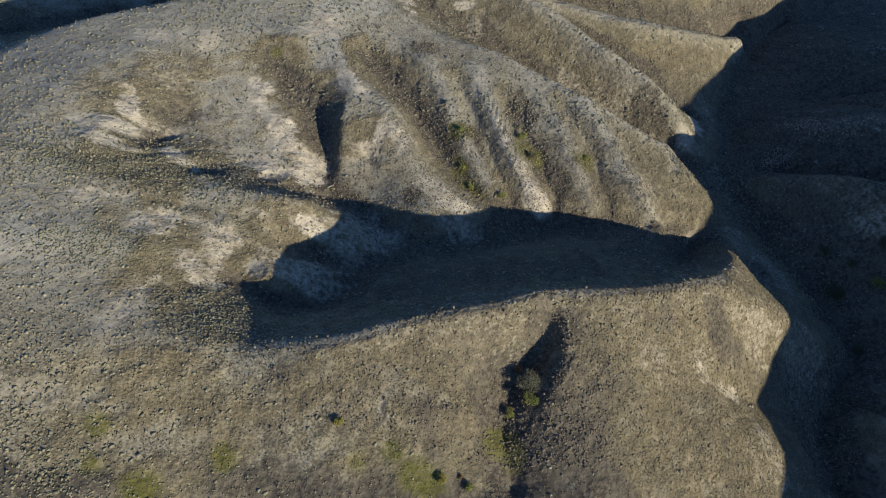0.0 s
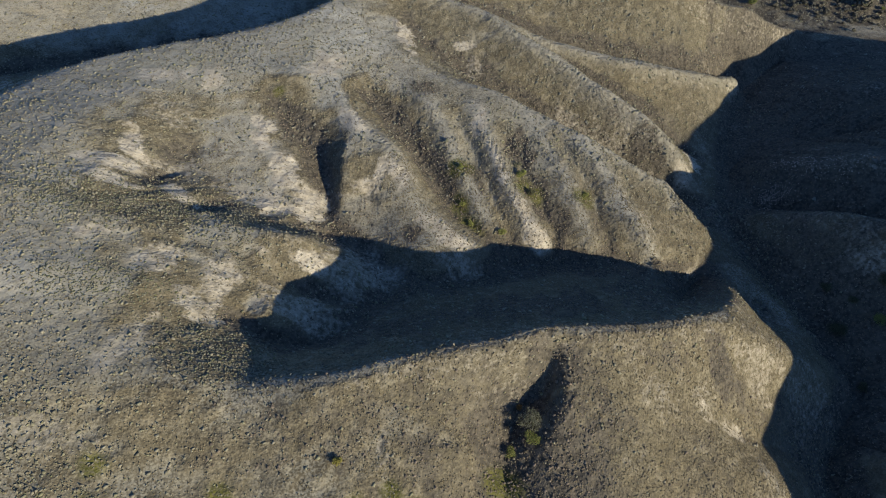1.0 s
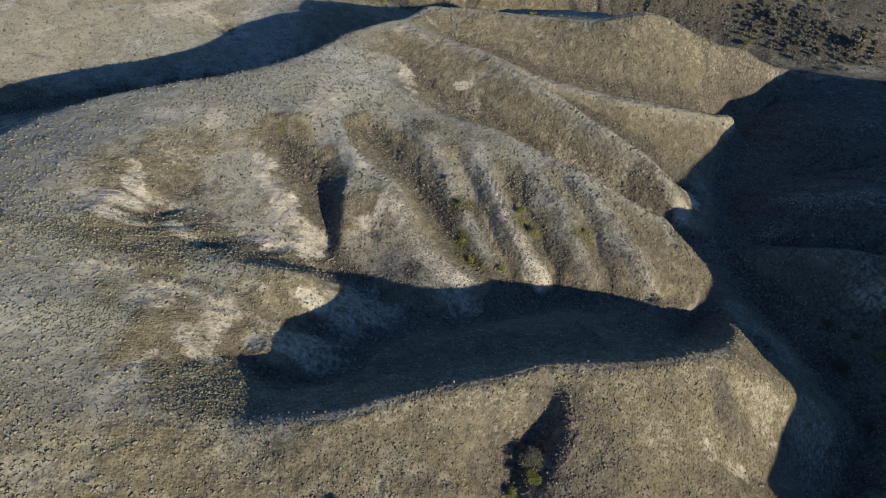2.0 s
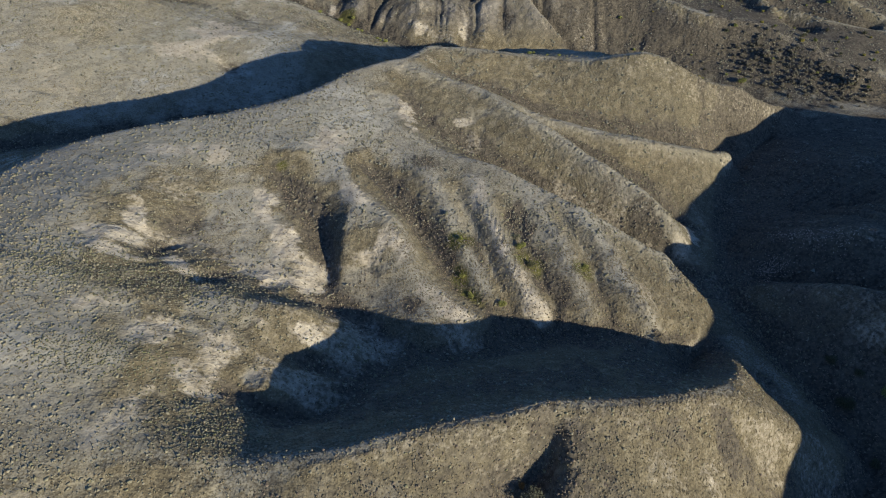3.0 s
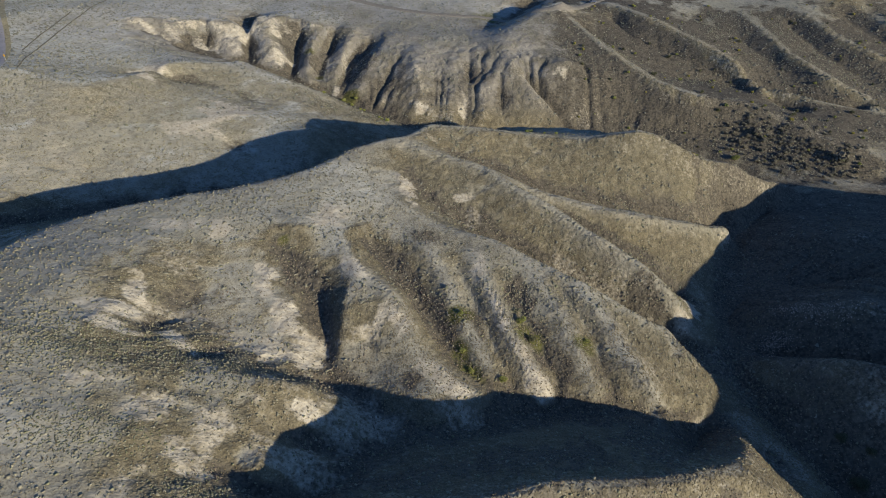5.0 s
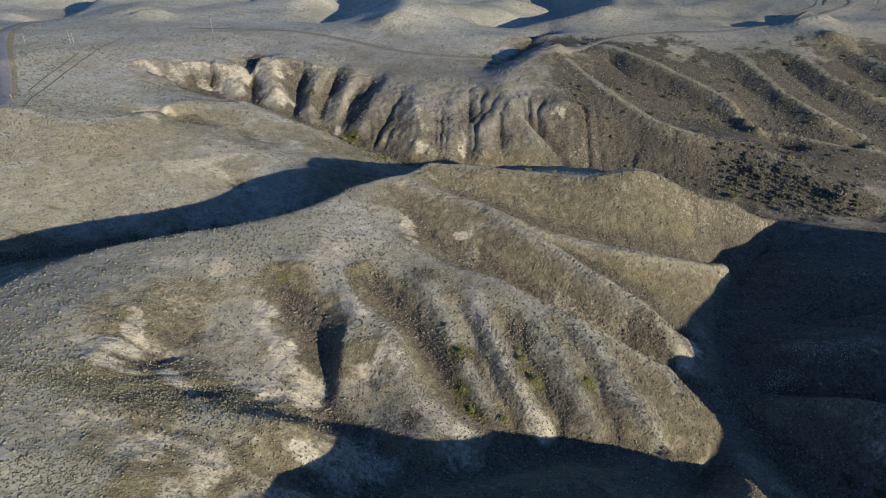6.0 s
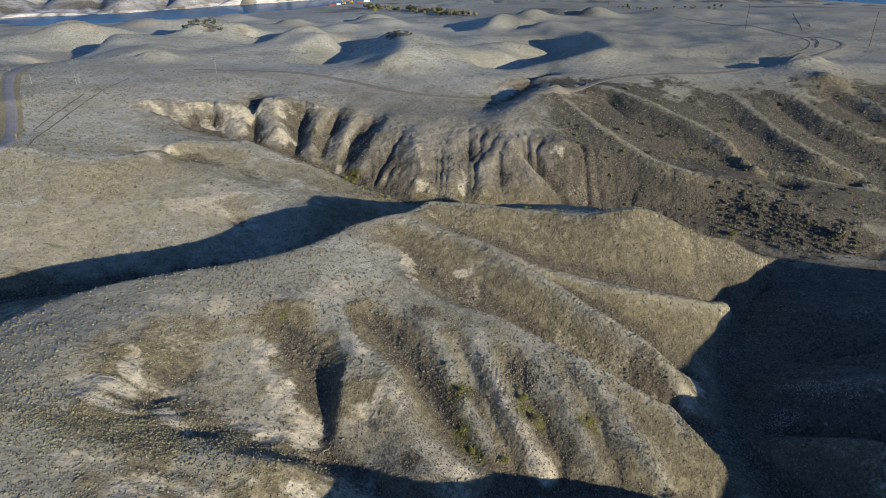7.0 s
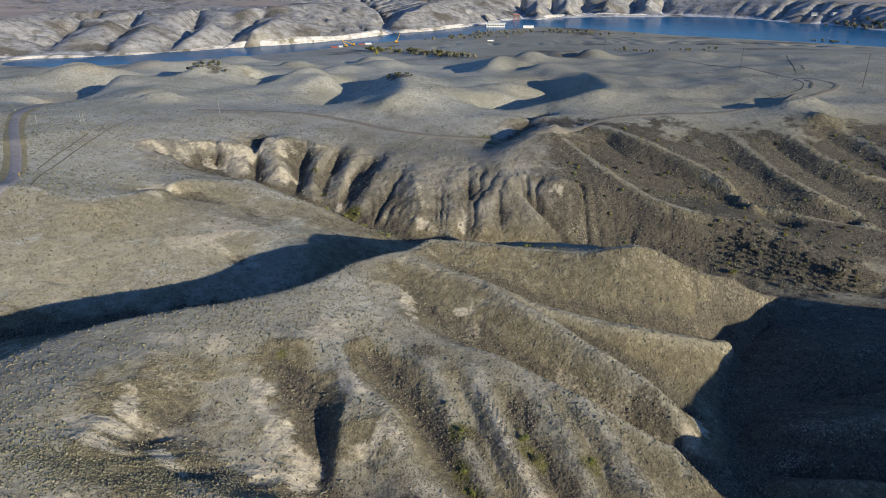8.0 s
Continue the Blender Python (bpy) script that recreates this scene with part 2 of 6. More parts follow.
fold("gully near", (22.4, 76.0, -12.5), (18.6, 71.2, -18.5), (13.6, 66.0, -20.5), (11.6, 61.6, -21.6), (11.4, 54.2, -22.6), (12.9, 45.1, -24.8))
fold("gully bank", (14.6, 71.8, -15.2), (9.6, 67.0, -17.0), (7.2, 61.5, -17.6), (6.4, 55.0, -18.6))
fold("nose gully", (55.2, 70.1, -25.0), (63.8, 71.6, -31.5), (72.5, 73.2, -38.5), (84.7, 74.4, -46.5), (92.7, 74.9, -52.0))
fold("gully lip", (22.6, 76.6, -8.0), (25.3, 72.2, -10.2), (24.9, 66.9, -12.6), (21.4, 62.8, -15.6), (18.9, 57.2, -19.6))
# --- north face of the spine and the shaded basin
fold("basin rim", (-38.2, 66.0, -4.0), (-38.1, 73.7, -6.0), (-42.1, 81.9, -8.6), (-42.0, 84.4, -9.0), (-36.2, 85.5, -8.8), (-38.4, 94.0, -11.1), (-33.9, 98.2, -12.1), (-28.0, 105.6, -14.5), (-28.8, 109.9, -13.5), (-32.5, 109.7, -9.5), (-44.2, 106.5, -5.0), (-52.4, 110.2, -3.8))
fold("basin floor", (-42.7, 85.1, -11.5), (-35.5, 81.8, -14.5), (-27.8, 84.0, -17.5), (-22.3, 89.3, -19.5), (-17.9, 97.1, -21.0), (-8.9, 105.5, -23.0), (-0.6, 106.7, -24.0), (12.8, 114.9, -28.5), (33.2, 120.9, -31.5), (56.9, 122.3, -33.0), (72.1, 126.9, -38.5), (89.8, 135.4, -45.0))
fold("basin side", (-36.5, 91.1, -11.6), (-28.7, 93.5, -15.5), (-21.5, 95.5, -19.0))
fold("slot head", (-55.8, 112.9, -4.2), (-47.6, 113.9, -8.0), (-39.5, 116.0, -13.0), (-29.6, 119.7, -19.5), (-19.4, 116.0, -21.5), (-9.0, 107.7, -23.0))
fold("basin draw", (-36.0, 97.3, -14.0), (-29.6, 98.6, -17.6), (-22.9, 94.8, -20.2))
fold("shaded foot", (-26.8, 121.3, -19.0), (-18.0, 119.4, -19.2), (-9.1, 115.1, -18.5), (-3.4, 113.5, -18.5), (9.7, 118.8, -23.3))
fold("valley left", (-205.0, 140.0, -5.0), (-178.0, 165.0, -9.0), (-150.0, 185.0, -14.0), (-128.0, 198.0, -17.0), (-107.0, 208.0, -20.0), (-88.0, 216.0, -22.0), (-70.0, 228.0, -23.0), (-52.0, 243.0, -25.0), (-33.0, 262.0, -28.0), (-10.0, 285.0, -35.0), (20.0, 298.0, -42.0), (60.0, 298.0, -45.0), (110.0, 290.0, -46.5))
# --- hill: crest and spine
fold("crest", (-123.4, 106.7, 14.0), (-120.9, 125.0, 10.5), (-113.6, 142.7, 6.5), (-108.4, 158.8, 4.0), (-98.0, 170.0, 2.5), (-85.1, 179.6, 1.0), (-69.6, 185.9, 0.0), (-53.8, 196.0, -0.5), (-43.8, 203.7, -0.5), (-33.6, 216.1, 0.0), (-19.8, 223.4, 1.5))
fold("crest far", (-19.8, 223.4, 1.5), (-11.6, 228.2, 1.0), (-5.4, 239.4, 1.0), (15.1, 244.3, -3.0), (38.6, 247.8, -7.6), (57.2, 247.0, -9.2), (68.5, 247.0, -6.3), (79.0, 247.5, -4.8), (87.0, 247.7, -7.0), (100.9, 243.0, -13.5), (121.9, 247.0, -20.0), (136.5, 252.3, -28.0), (156.6, 266.2, -40.0))
fold("spur a", (-19.8, 223.4, 1.5), (-0.8, 219.0, -2.5), (15.8, 216.3, -6.5), (36.2, 210.6, -14.0), (60.9, 208.3, -19.5), (75.7, 208.6, -22.5), (92.5, 212.9, -28.0), (114.8, 222.4, -36.0))
fold("spur b", (15.6, 213.4, -6.0), (38.0, 196.4, -12.0), (51.4, 185.2, -16.5), (66.5, 176.6, -23.0), (77.5, 167.6, -32.0), (81.1, 163.9, -40.5))
fold("spur c", (-36.0, 203.4, -1.0), (-27.7, 198.8, -3.0), (-15.6, 189.4, -6.5), (-2.5, 180.9, -10.0), (13.5, 176.9, -11.5), (25.4, 170.8, -13.5), (36.6, 163.8, -16.5), (49.1, 157.7, -20.5), (61.5, 152.3, -26.0), (72.4, 147.4, -33.5), (80.3, 147.0, -43.0))
# gullies between the spurs
fold("draw a", (1.3, 227.0, -5.5), (24.8, 221.0, -14.5), (46.5, 219.1, -23.0), (73.0, 218.8, -29.0), (102.5, 224.9, -37.0), (118.6, 238.1, -41.5))
fold("draw b", (25.1, 213.5, -12.5), (44.0, 205.3, -20.8), (58.7, 195.7, -27.3), (71.9, 190.4, -34.0), (84.8, 182.8, -43.0))
fold("draw c", (-14.2, 215.0, -4.5), (-7.1, 202.7, -9.5), (3.1, 193.5, -15.0))
fold("draw d", (3.0, 196.0, -15.5), (16.0, 186.3, -19.5), (27.0, 180.1, -26.0), (38.0, 175.5, -31.5), (52.3, 171.0, -37.0), (64.0, 165.8, -41.0), (76.2, 160.3, -45.0), (81.5, 160.2, -46.0))
# --- hill: gullied south face
fold("face top", (-93.4, 122.2, 7.5), (-88.8, 142.3, 4.5), (-75.8, 162.5, 0.0), (-59.0, 169.5, -2.5), (-43.0, 170.4, -3.0))
fold("face slope", (-82.6, 112.1, 6.0), (-77.3, 132.1, 0.0), (-71.2, 140.4, -4.5), (-61.0, 152.6, -6.0))
fold("rill a", (-71.0, 122.1, -4.5), (-69.1, 129.8, -7.0), (-67.5, 139.6, -7.5), (-61.4, 147.4, -6.0))
fold("foot left", (-67.0, 119.1, -3.0), (-60.6, 115.4, -5.0), (-55.0, 115.7, -9.0))
fold("bluff a", (-54.3, 156.7, -7.0), (-50.7, 148.3, -8.5), (-42.8, 138.2, -12.0), (-35.5, 129.2, -16.0), (-32.8, 123.8, -18.0))
fold("bluff a low", (-53.8, 122.0, -9.5), (-46.0, 122.6, -12.0), (-39.2, 121.6, -14.5))
fold("rill ab", (-61.9, 133.9, -8.5), (-55.7, 129.5, -10.5), (-50.1, 122.1, -11.5), (-44.4, 119.7, -13.5))
fold("gully a", (-49.2, 163.0, -7.5), (-40.5, 153.4, -12.2), (-34.4, 145.3, -15.8), (-31.3, 136.0, -18.0), (-30.1, 126.6, -19.2))
fold("spur d", (-38.3, 183.7, -3.5), (-32.1, 171.5, -5.5), (-25.1, 155.4, -8.0), (-26.6, 143.5, -10.5), (-26.5, 133.6, -14.0), (-27.0, 123.3, -18.5))
fold("spur e", (-25.1, 155.4, -8.0), (-14.5, 146.0, -10.5), (-10.5, 139.4, -13.0), (-6.6, 129.8, -16.5), (0.9, 122.2, -19.5), (9.7, 118.8, -23.3))
fold("gully b", (-24.3, 172.6, -10.0), (-17.5, 166.6, -13.8), (-8.9, 155.2, -17.5), (-3.8, 145.5, -20.0), (2.5, 133.9, -22.3), (12.9, 121.5, -25.5))
fold("gully ba", (-20.3, 134.3, -16.5), (-15.3, 123.5, -18.7), (-9.1, 115.7, -18.7))
fold("spur f", (-9.2, 174.9, -9.5), (-2.3, 165.4, -11.0), (1.0, 155.8, -14.0), (7.2, 139.5, -19.0), (11.5, 127.4, -22.5))
fold("spur g", (9.4, 169.8, -12.0), (13.9, 153.9, -14.5), (18.8, 138.9, -18.5), (23.7, 128.0, -23.0), (27.4, 122.5, -26.5))
fold("gully c", (2.7, 166.0, -13.4), (7.5, 154.8, -16.6), (14.9, 134.1, -21.9), (19.9, 122.8, -26.8))
fold("gully d", (17.6, 157.2, -16.8), (22.9, 146.7, -20.6), (27.8, 133.8, -24.6), (33.2, 123.6, -28.4))
fold("spur h", (24.6, 166.9, -14.0), (31.8, 152.6, -17.5), (37.0, 136.4, -22.5), (40.5, 122.1, -28.3))
fold("gully e", (34.4, 158.2, -18.3), (41.5, 143.5, -22.6), (45.7, 123.3, -29.3))
fold("spur i", (37.8, 162.0, -16.5), (47.6, 146.1, -20.5), (52.4, 132.3, -25.0), (58.9, 121.1, -29.5))
fold("nose c", (67.1, 152.6, -28.0), (74.0, 140.7, -33.0), (77.1, 134.1, -38.0))
# --- main valley and its shaded far bank
fold("valley", (92.4, 68.2, -57.0), (95.3, 76.4, -55.0), (110.3, 94.4, -53.0), (104.5, 117.0, -51.0), (97.2, 131.4, -50.0), (93.2, 142.3, -49.0), (93.3, 159.3, -48.0), (99.3, 178.3, -47.0), (106.0, 203.0, -46.0), (119.3, 227.6, -45.0), (142.5, 251.1, -44.0))
fold("valley up", (148.3, 247.0, -44.5), (164.1, 263.9, -44.0), (182.5, 260.5, -43.0), (204.0, 254.3, -43.0), (240.4, 236.8, -44.0))
fold("bank toe", (99.9, 152.4, -43.0), (109.1, 144.8, -35.5), (120.8, 127.8, -24.0), (131.0, 116.0, -20.0))
fold("bank swale", (98.1, 161.0, -47.5), (112.3, 158.3, -46.0), (122.0, 150.5, -43.0), (134.2, 138.2, -36.0))
fold("bank swale b", (112.5, 205.1, -45.5), (127.4, 194.7, -44.0), (151.0, 189.2, -37.0))
fold("bank rise", (105.1, 176.4, -42.0), (117.3, 169.0, -35.0), (136.1, 159.1, -27.0))
fold("bank rise b", (123.0, 220.6, -43.0), (140.0, 215.0, -37.0), (159.2, 209.2, -31.0))
fold("bank low", (110.6, 113.1, -46.0), (120.3, 112.7, -38.0))
fold("bank south", (105.2, 80.1, -50.0), (105.4, 62.6, -44.0))
# --- valley behind the hill
fold("back valley", (160.3, 272.1, -46.0), (139.5, 280.9, -46.5), (110.0, 291.4, -46.8))
fold("slope left", (-171.4, 174.3, -6.0), (-148.7, 192.9, -8.5), (-137.7, 206.7, -10.5), (-122.6, 217.0, -12.0), (-105.5, 226.7, -13.3), (-92.3, 239.3, -14.5), (-87.5, 254.2, -15.5), (-70.5, 264.7, -14.0), (-54.1, 270.4, -14.0))
fold("slope left b", (-198.1, 214.4, 7.0), (-168.0, 229.0, 3.0), (-135.0, 247.9, -2.5), (-108.3, 255.0, -8.0), (-92.3, 273.6, -9.0), (-74.2, 281.3, -13.5), (-65.5, 295.9, -17.0), (-51.5, 301.4, -21.0), (-35.5, 308.3, -25.0))
fold("plateau far", (-203.2, 254.9, 17.0), (-174.5, 267.2, 13.0), (-150.1, 259.7, 8.0), (-137.0, 283.5, 5.0), (-128.4, 314.9, 1.0), (-103.2, 334.0, -5.0), (-74.6, 323.2, -12.0), (-57.0, 320.1, -19.0), (-39.3, 316.2, -26.0), (-20.5, 318.6, -33.0))
fold("plateau road", (-248.9, 321.2, 19.0), (-220.2, 333.1, 16.0), (-215.9, 362.5, 15.0), (-190.8, 375.3, 12.0), (-170.4, 406.6, 10.0))
fold("hollow", (-144.0, 292.4, 2.0), (-125.7, 304.6, -5.0), (-107.2, 306.3, -8.5), (-89.4, 299.8, -13.5), (-67.3, 298.6, -16.0))
# --- cliffs beyond the valley
fold("cliff top", (-172.6, 363.4, 9.0), (-160.5, 371.3, 8.0), (-156.3, 368.1, 6.5), (-146.6, 372.7, 7.0), (-127.9, 380.8, 6.0), (-118.4, 382.1, 5.0), (-111.3, 378.4, 0.5), (-107.1, 390.4, 5.0), (-94.4, 394.5, 4.0), (-84.4, 394.5, 0.5), (-73.3, 390.5, 1.5), (-63.5, 391.7, -3.0), (-54.4, 389.4, -1.0), (-41.9, 380.7, -7.0), (-28.2, 380.5, -3.5), (-8.0, 376.7, -5.2), (5.4, 378.1, -4.2), (15.3, 374.7, -6.0), (25.1, 371.8, -4.5), (34.2, 362.3, -4.5))
fold("cliff foot", (-169.9, 361.3, 5.0), (-154.3, 360.4, 1.0), (-138.7, 358.4, -6.0), (-128.2, 359.0, -9.5), (-106.5, 353.7, -14.5), (-83.5, 347.7, -20.5), (-67.3, 343.4, -25.0), (-50.8, 336.3, -29.0), (-25.1, 320.5, -32.5), (-7.0, 311.8, -34.0))
# added bench, shaped so the camera sees a shaded strip behind the crest
fold("shade bench", (66.0, 259.5, -10.5), (54.5, 270.0, -14.2), (41.0, 282.0, -18.6), (27.0, 294.0, -22.9), (10.0, 308.0, -27.8), (1.0, 315.0, -30.5))
fold("cliff foot b", (-7.0, 311.8, -37.0), (16.3, 309.4, -41.0), (51.6, 311.4, -43.5), (72.3, 311.9, -44.5), (90.6, 302.4, -45.5))
fold("buttress a", (-107.0, 389.6, 4.5), (-96.1, 368.8, -3.0), (-90.8, 355.8, -12.5))
fold("buttress b", (-118.7, 382.7, 4.5), (-114.8, 375.7, -1.5), (-112.8, 363.5, -7.5))
fold("chute a", (-145.2, 374.7, 5.5), (-144.5, 371.3, -2.0), (-140.0, 363.5, -7.5))
fold("chute b", (-133.6, 380.3, 0.0), (-133.3, 371.0, -7.0), (-130.4, 364.5, -10.5))
fold("buttress c", (-72.1, 381.9, -2.5), (-74.2, 364.6, -8.5), (-72.1, 345.7, -17.5))
fold("buttress d", (-52.8, 383.1, -3.5), (-57.0, 361.1, -12.5), (-58.2, 343.0, -21.5))
fold("buttress e", (-31.5, 378.6, -4.0), (-40.9, 352.1, -13.0), (-47.4, 336.2, -23.0))
fold("buttress f", (-16.2, 371.7, -5.5), (-14.4, 349.4, -10.5), (-11.9, 332.5, -21.0), (-14.6, 322.8, -27.0))
fold("buttress g", (5.3, 371.7, -5.5), (5.0, 344.7, -15.5), (4.9, 330.5, -23.5), (6.2, 319.0, -30.3))
fold("buttress h", (24.8, 368.2, -4.5), (24.3, 342.4, -18.0), (19.6, 319.4, -29.5))
fold("cut a", (-115.0, 399.8, 2.0), (-113.4, 397.4, -4.5), (-112.1, 383.1, -10.5), (-108.2, 359.9, -15.5))
fold("cut b", (-81.4, 391.7, -3.0), (-83.9, 386.6, -11.5), (-84.4, 369.2, -18.5), (-84.3, 354.0, -22.0))
fold("cut c", (-61.4, 391.5, -4.0), (-65.4, 382.3, -12.0), (-68.6, 365.4, -19.0), (-71.1, 350.9, -25.0))
fold("cut d", (-39.1, 380.0, -7.5), (-48.5, 377.3, -13.0), (-54.9, 367.0, -19.5), (-57.3, 347.6, -26.5))
fold("cut e", (-22.4, 363.9, -10.0), (-29.9, 351.1, -17.0), (-40.0, 338.4, -24.8), (-42.3, 329.0, -28.8))
fold("cut f", (-3.0, 368.7, -7.0), (-4.4, 348.1, -15.0), (-7.3, 332.2, -23.5), (-13.0, 316.6, -32.5))
fold("cut g", (15.8, 371.0, -7.0), (14.7, 355.2, -14.0), (12.7, 337.5, -23.5), (10.6, 315.2, -33.5))
fold("cut h", (33.0, 352.6, -11.5), (29.7, 337.9, -23.0), (25.9, 314.5, -34.8))
fold("spur k", (34.2, 362.3, -4.5), (38.0, 349.0, -12.0), (47.9, 337.7, -18.0), (56.5, 330.1, -25.0), (62.4, 325.6, -33.0))
fold("cut k", (42.6, 346.1, -16.0), (52.6, 334.1, -26.5), (65.4, 323.1, -38.5))
fold("face k", (55.2, 349.9, -9.0), (77.0, 347.0, -13.0), (95.2, 342.4, -18.0))
fold("face k low", (69.1, 330.4, -30.0), (84.4, 330.1, -31.5), (101.9, 325.3, -34.5))
# --- long spurs on the far side
fold("ridge a", (73.7, 423.0, 6.0), (57.1, 406.6, 2.5), (36.8, 375.7, -1.5), (34.2, 362.3, -4.5))
fold("ridge b", (77.1, 407.7, -1.0), (91.0, 371.0, -7.0), (112.4, 338.0, -16.5), (130.6, 326.7, -20.5), (156.9, 324.4, -22.5), (173.1, 312.2, -27.5), (192.5, 297.2, -33.5), (217.0, 290.3, -38.0), (243.0, 274.0, -42.0))
fold("ridge c", (104.3, 435.2, 1.0), (121.9, 415.1, -1.0), (143.3, 389.5, -7.0), (160.3, 368.2, -13.0), (175.2, 347.2, -19.0), (204.7, 334.1, -26.5), (231.0, 330.0, -30.5), (253.1, 311.2, -35.0))
fold("ridge d", (157.9, 462.2, 2.5), (181.4, 449.5, 0.5), (192.0, 416.3, -5.0), (196.8, 376.3, -12.0), (211.5, 350.1, -19.0), (230.3, 335.4, -27.0))
fold("ridge e", (214.9, 456.1, 3.0), (225.6, 419.2, -2.0), (233.8, 390.3, -9.0), (246.0, 373.9, -13.0), (267.8, 363.9, -18.5))
fold("ridge f", (254.1, 443.6, 9.5), (266.6, 427.0, -2.0), (274.1, 396.0, -7.0), (288.2, 373.0, -11.0))
fold("trough b", (84.2, 404.6, -7.5), (103.2, 377.2, -14.0), (128.9, 358.9, -22.0), (156.7, 362.1, -25.5), (174.8, 348.8, -30.0), (190.5, 333.4, -33.5))
fold("trough c", (105.9, 422.3, -6.5), (114.8, 397.5, -11.0), (141.4, 378.7, -18.0), (168.0, 357.7, -25.0), (194.0, 341.5, -31.0), (222.6, 334.2, -36.5))
fold("trough d", (155.3, 427.4, -4.0), (176.5, 402.2, -10.5), (188.1, 377.1, -17.5), (203.0, 350.0, -24.0), (220.4, 333.3, -29.5))
fold("trough e", (214.2, 415.4, -8.5), (222.6, 385.5, -16.5), (235.0, 361.9, -23.0), (248.9, 346.2, -27.7))
fold("trough f", (251.9, 425.8, -5.5), (260.4, 399.3, -11.5), (269.0, 383.8, -16.0))
fold("foot d", (88.8, 319.3, -38.5), (118.1, 318.7, -35.0), (144.8, 309.6, -37.5), (171.1, 290.2, -41.0), (192.9, 278.9, -43.0), (209.1, 275.0, -44.0))
# --- rolling hills of the open ground
fold("roll a", (-226.9, 462.0, 11.0), (-222.0, 481.9, 14.0), (-226.0, 515.0, 13.0), (-230.0, 553.2, 10.0))
fold("brow a", (-263.0, 495.0, 7.0), (-268.0, 525.0, 8.5), (-274.0, 555.0, 9.5), (-280.0, 580.0, 10.0), (-278.0, 612.0, 6.0))
fold("flank a", (-292.0, 498.0, -1.0), (-306.0, 520.0, -4.0), (-328.0, 550.0, -8.0))
fold("rise a", (-400.0, 640.0, 1.0), (-365.0, 665.0, 2.0), (-325.0, 690.0, 2.0))
fold("lee a", (-346.0, 605.0, -9.0), (-330.0, 622.0, -11.0), (-312.0, 635.0, -11.0), (-302.0, 655.0, -8.0))
fold("lee a foot", (-287.0, 525.0, -4.0), (-294.0, 555.0, -8.0), (-300.0, 590.0, -10.0), (-298.0, 620.0, -10.0))
fold("roll b", (-230.0, 622.0, 5.0), (-234.0, 645.0, 12.0), (-240.0, 672.0, 12.0), (-246.0, 700.0, 9.0), (-246.0, 728.0, 2.0))
fold("roll b back", (-205.0, 625.0, 4.0), (-200.0, 660.0, 8.0), (-200.0, 700.0, 3.0))
fold("lee b", (-304.0, 722.0, -9.0), (-296.0, 748.0, -12.0), (-280.0, 768.0, -11.0))
fold("lee b foot", (-254.0, 636.0, -4.0), (-262.0, 668.0, -8.0), (-268.0, 700.0, -10.0), (-264.0, 740.0, -10.0))
fold("rise b", (-340.0, 775.0, -2.0), (-290.0, 806.0, -3.0))
fold("roll c", (-152.0, 600.0, 4.0), (-140.0, 630.0, 7.0), (-131.0, 655.0, 7.5), (-124.0, 684.0, 2.0))
fold("roll c back", (-120.0, 590.0, 4.0), (-108.0, 630.0, 4.0))
fold("lee c", (-196.0, 664.0, -8.0), (-176.0, 682.0, -10.0), (-160.0, 702.0, -9.0))
fold("lee c foot", (-172.0, 612.0, -4.0), (-164.0, 640.0, -8.0), (-154.0, 668.0, -9.0))
fold("roll d", (-61.1, 494.8, 3.0), (-40.5, 479.1, 11.0), (-29.1, 499.0, 15.0), (-30.9, 552.2, 14.5), (-39.6, 595.6, 12.0), (-51.6, 653.1, 5.0))
fold("lee d", (-114.0, 540.0, -4.0), (-92.0, 524.0, -9.0), (-84.0, 548.0, -12.0), (-84.0, 590.0, -12.0), (-90.0, 632.0, -14.0), (-98.0, 684.0, -17.0))
fold("roll d back", (-28.4, 540.9, 12.0), (7.6, 560.2, 7.0), (55.3, 561.7, 3.0))
fold("roll e", (48.0, 758.0, -5.0), (58.0, 785.0, 0.5), (66.0, 807.0, 1.5), (74.0, 838.0, -4.0))
fold("roll e back", (84.0, 760.0, -6.0), (100.0, 800.0, -4.0), (112.0, 835.0, -7.0))
fold("lee e", (-14.0, 820.0, -18.0), (9.0, 840.0, -20.0), (24.0, 868.0, -19.0))
fold("lee e foot", (20.0, 778.0, -16.0), (32.0, 802.0, -18.0), (42.0, 836.0, -18.0))
fold("roll f", (62.9, 502.0, 1.0), (92.4, 500.4, 6.0), (119.7, 510.4, 11.0), (137.6, 553.2, 10.0), (141.2, 602.3, 7.0), (135.0, 652.6, 3.0))
fold("lee f", (28.0, 532.3, -6.5), (57.5, 530.7, -19.0), (84.8, 540.8, -14.0), (102.7, 583.6, -15.0), (106.3, 632.7, -18.0), (100.1, 682.9, -22.0))
fold("roll f back", (134.5, 545.4, 9.0), (192.3, 544.3, 6.0), (245.4, 537.6, 4.0))
fold("roll g", (-2.0, 578.3, 4.0), (59.4, 605.5, 3.0), (93.0, 605.2, -4.0))
fold("roll h", (229.4, 475.3, 4.0), (246.8, 471.6, 12.0), (272.9, 483.5, 14.0))
fold("lee h", (209.8, 492.3, -0.5), (225.2, 488.6, -5.0), (251.3, 500.4, 6.5))
fold("dip i", (240.7, 477.7, -7.0), (263.8, 487.7, -5.0))
fold("dip j", (23.0, 395.0, -6.0), (43.3, 426.2, -7.5), (58.3, 458.9, -6.0), (74.0, 481.2, -4.0))
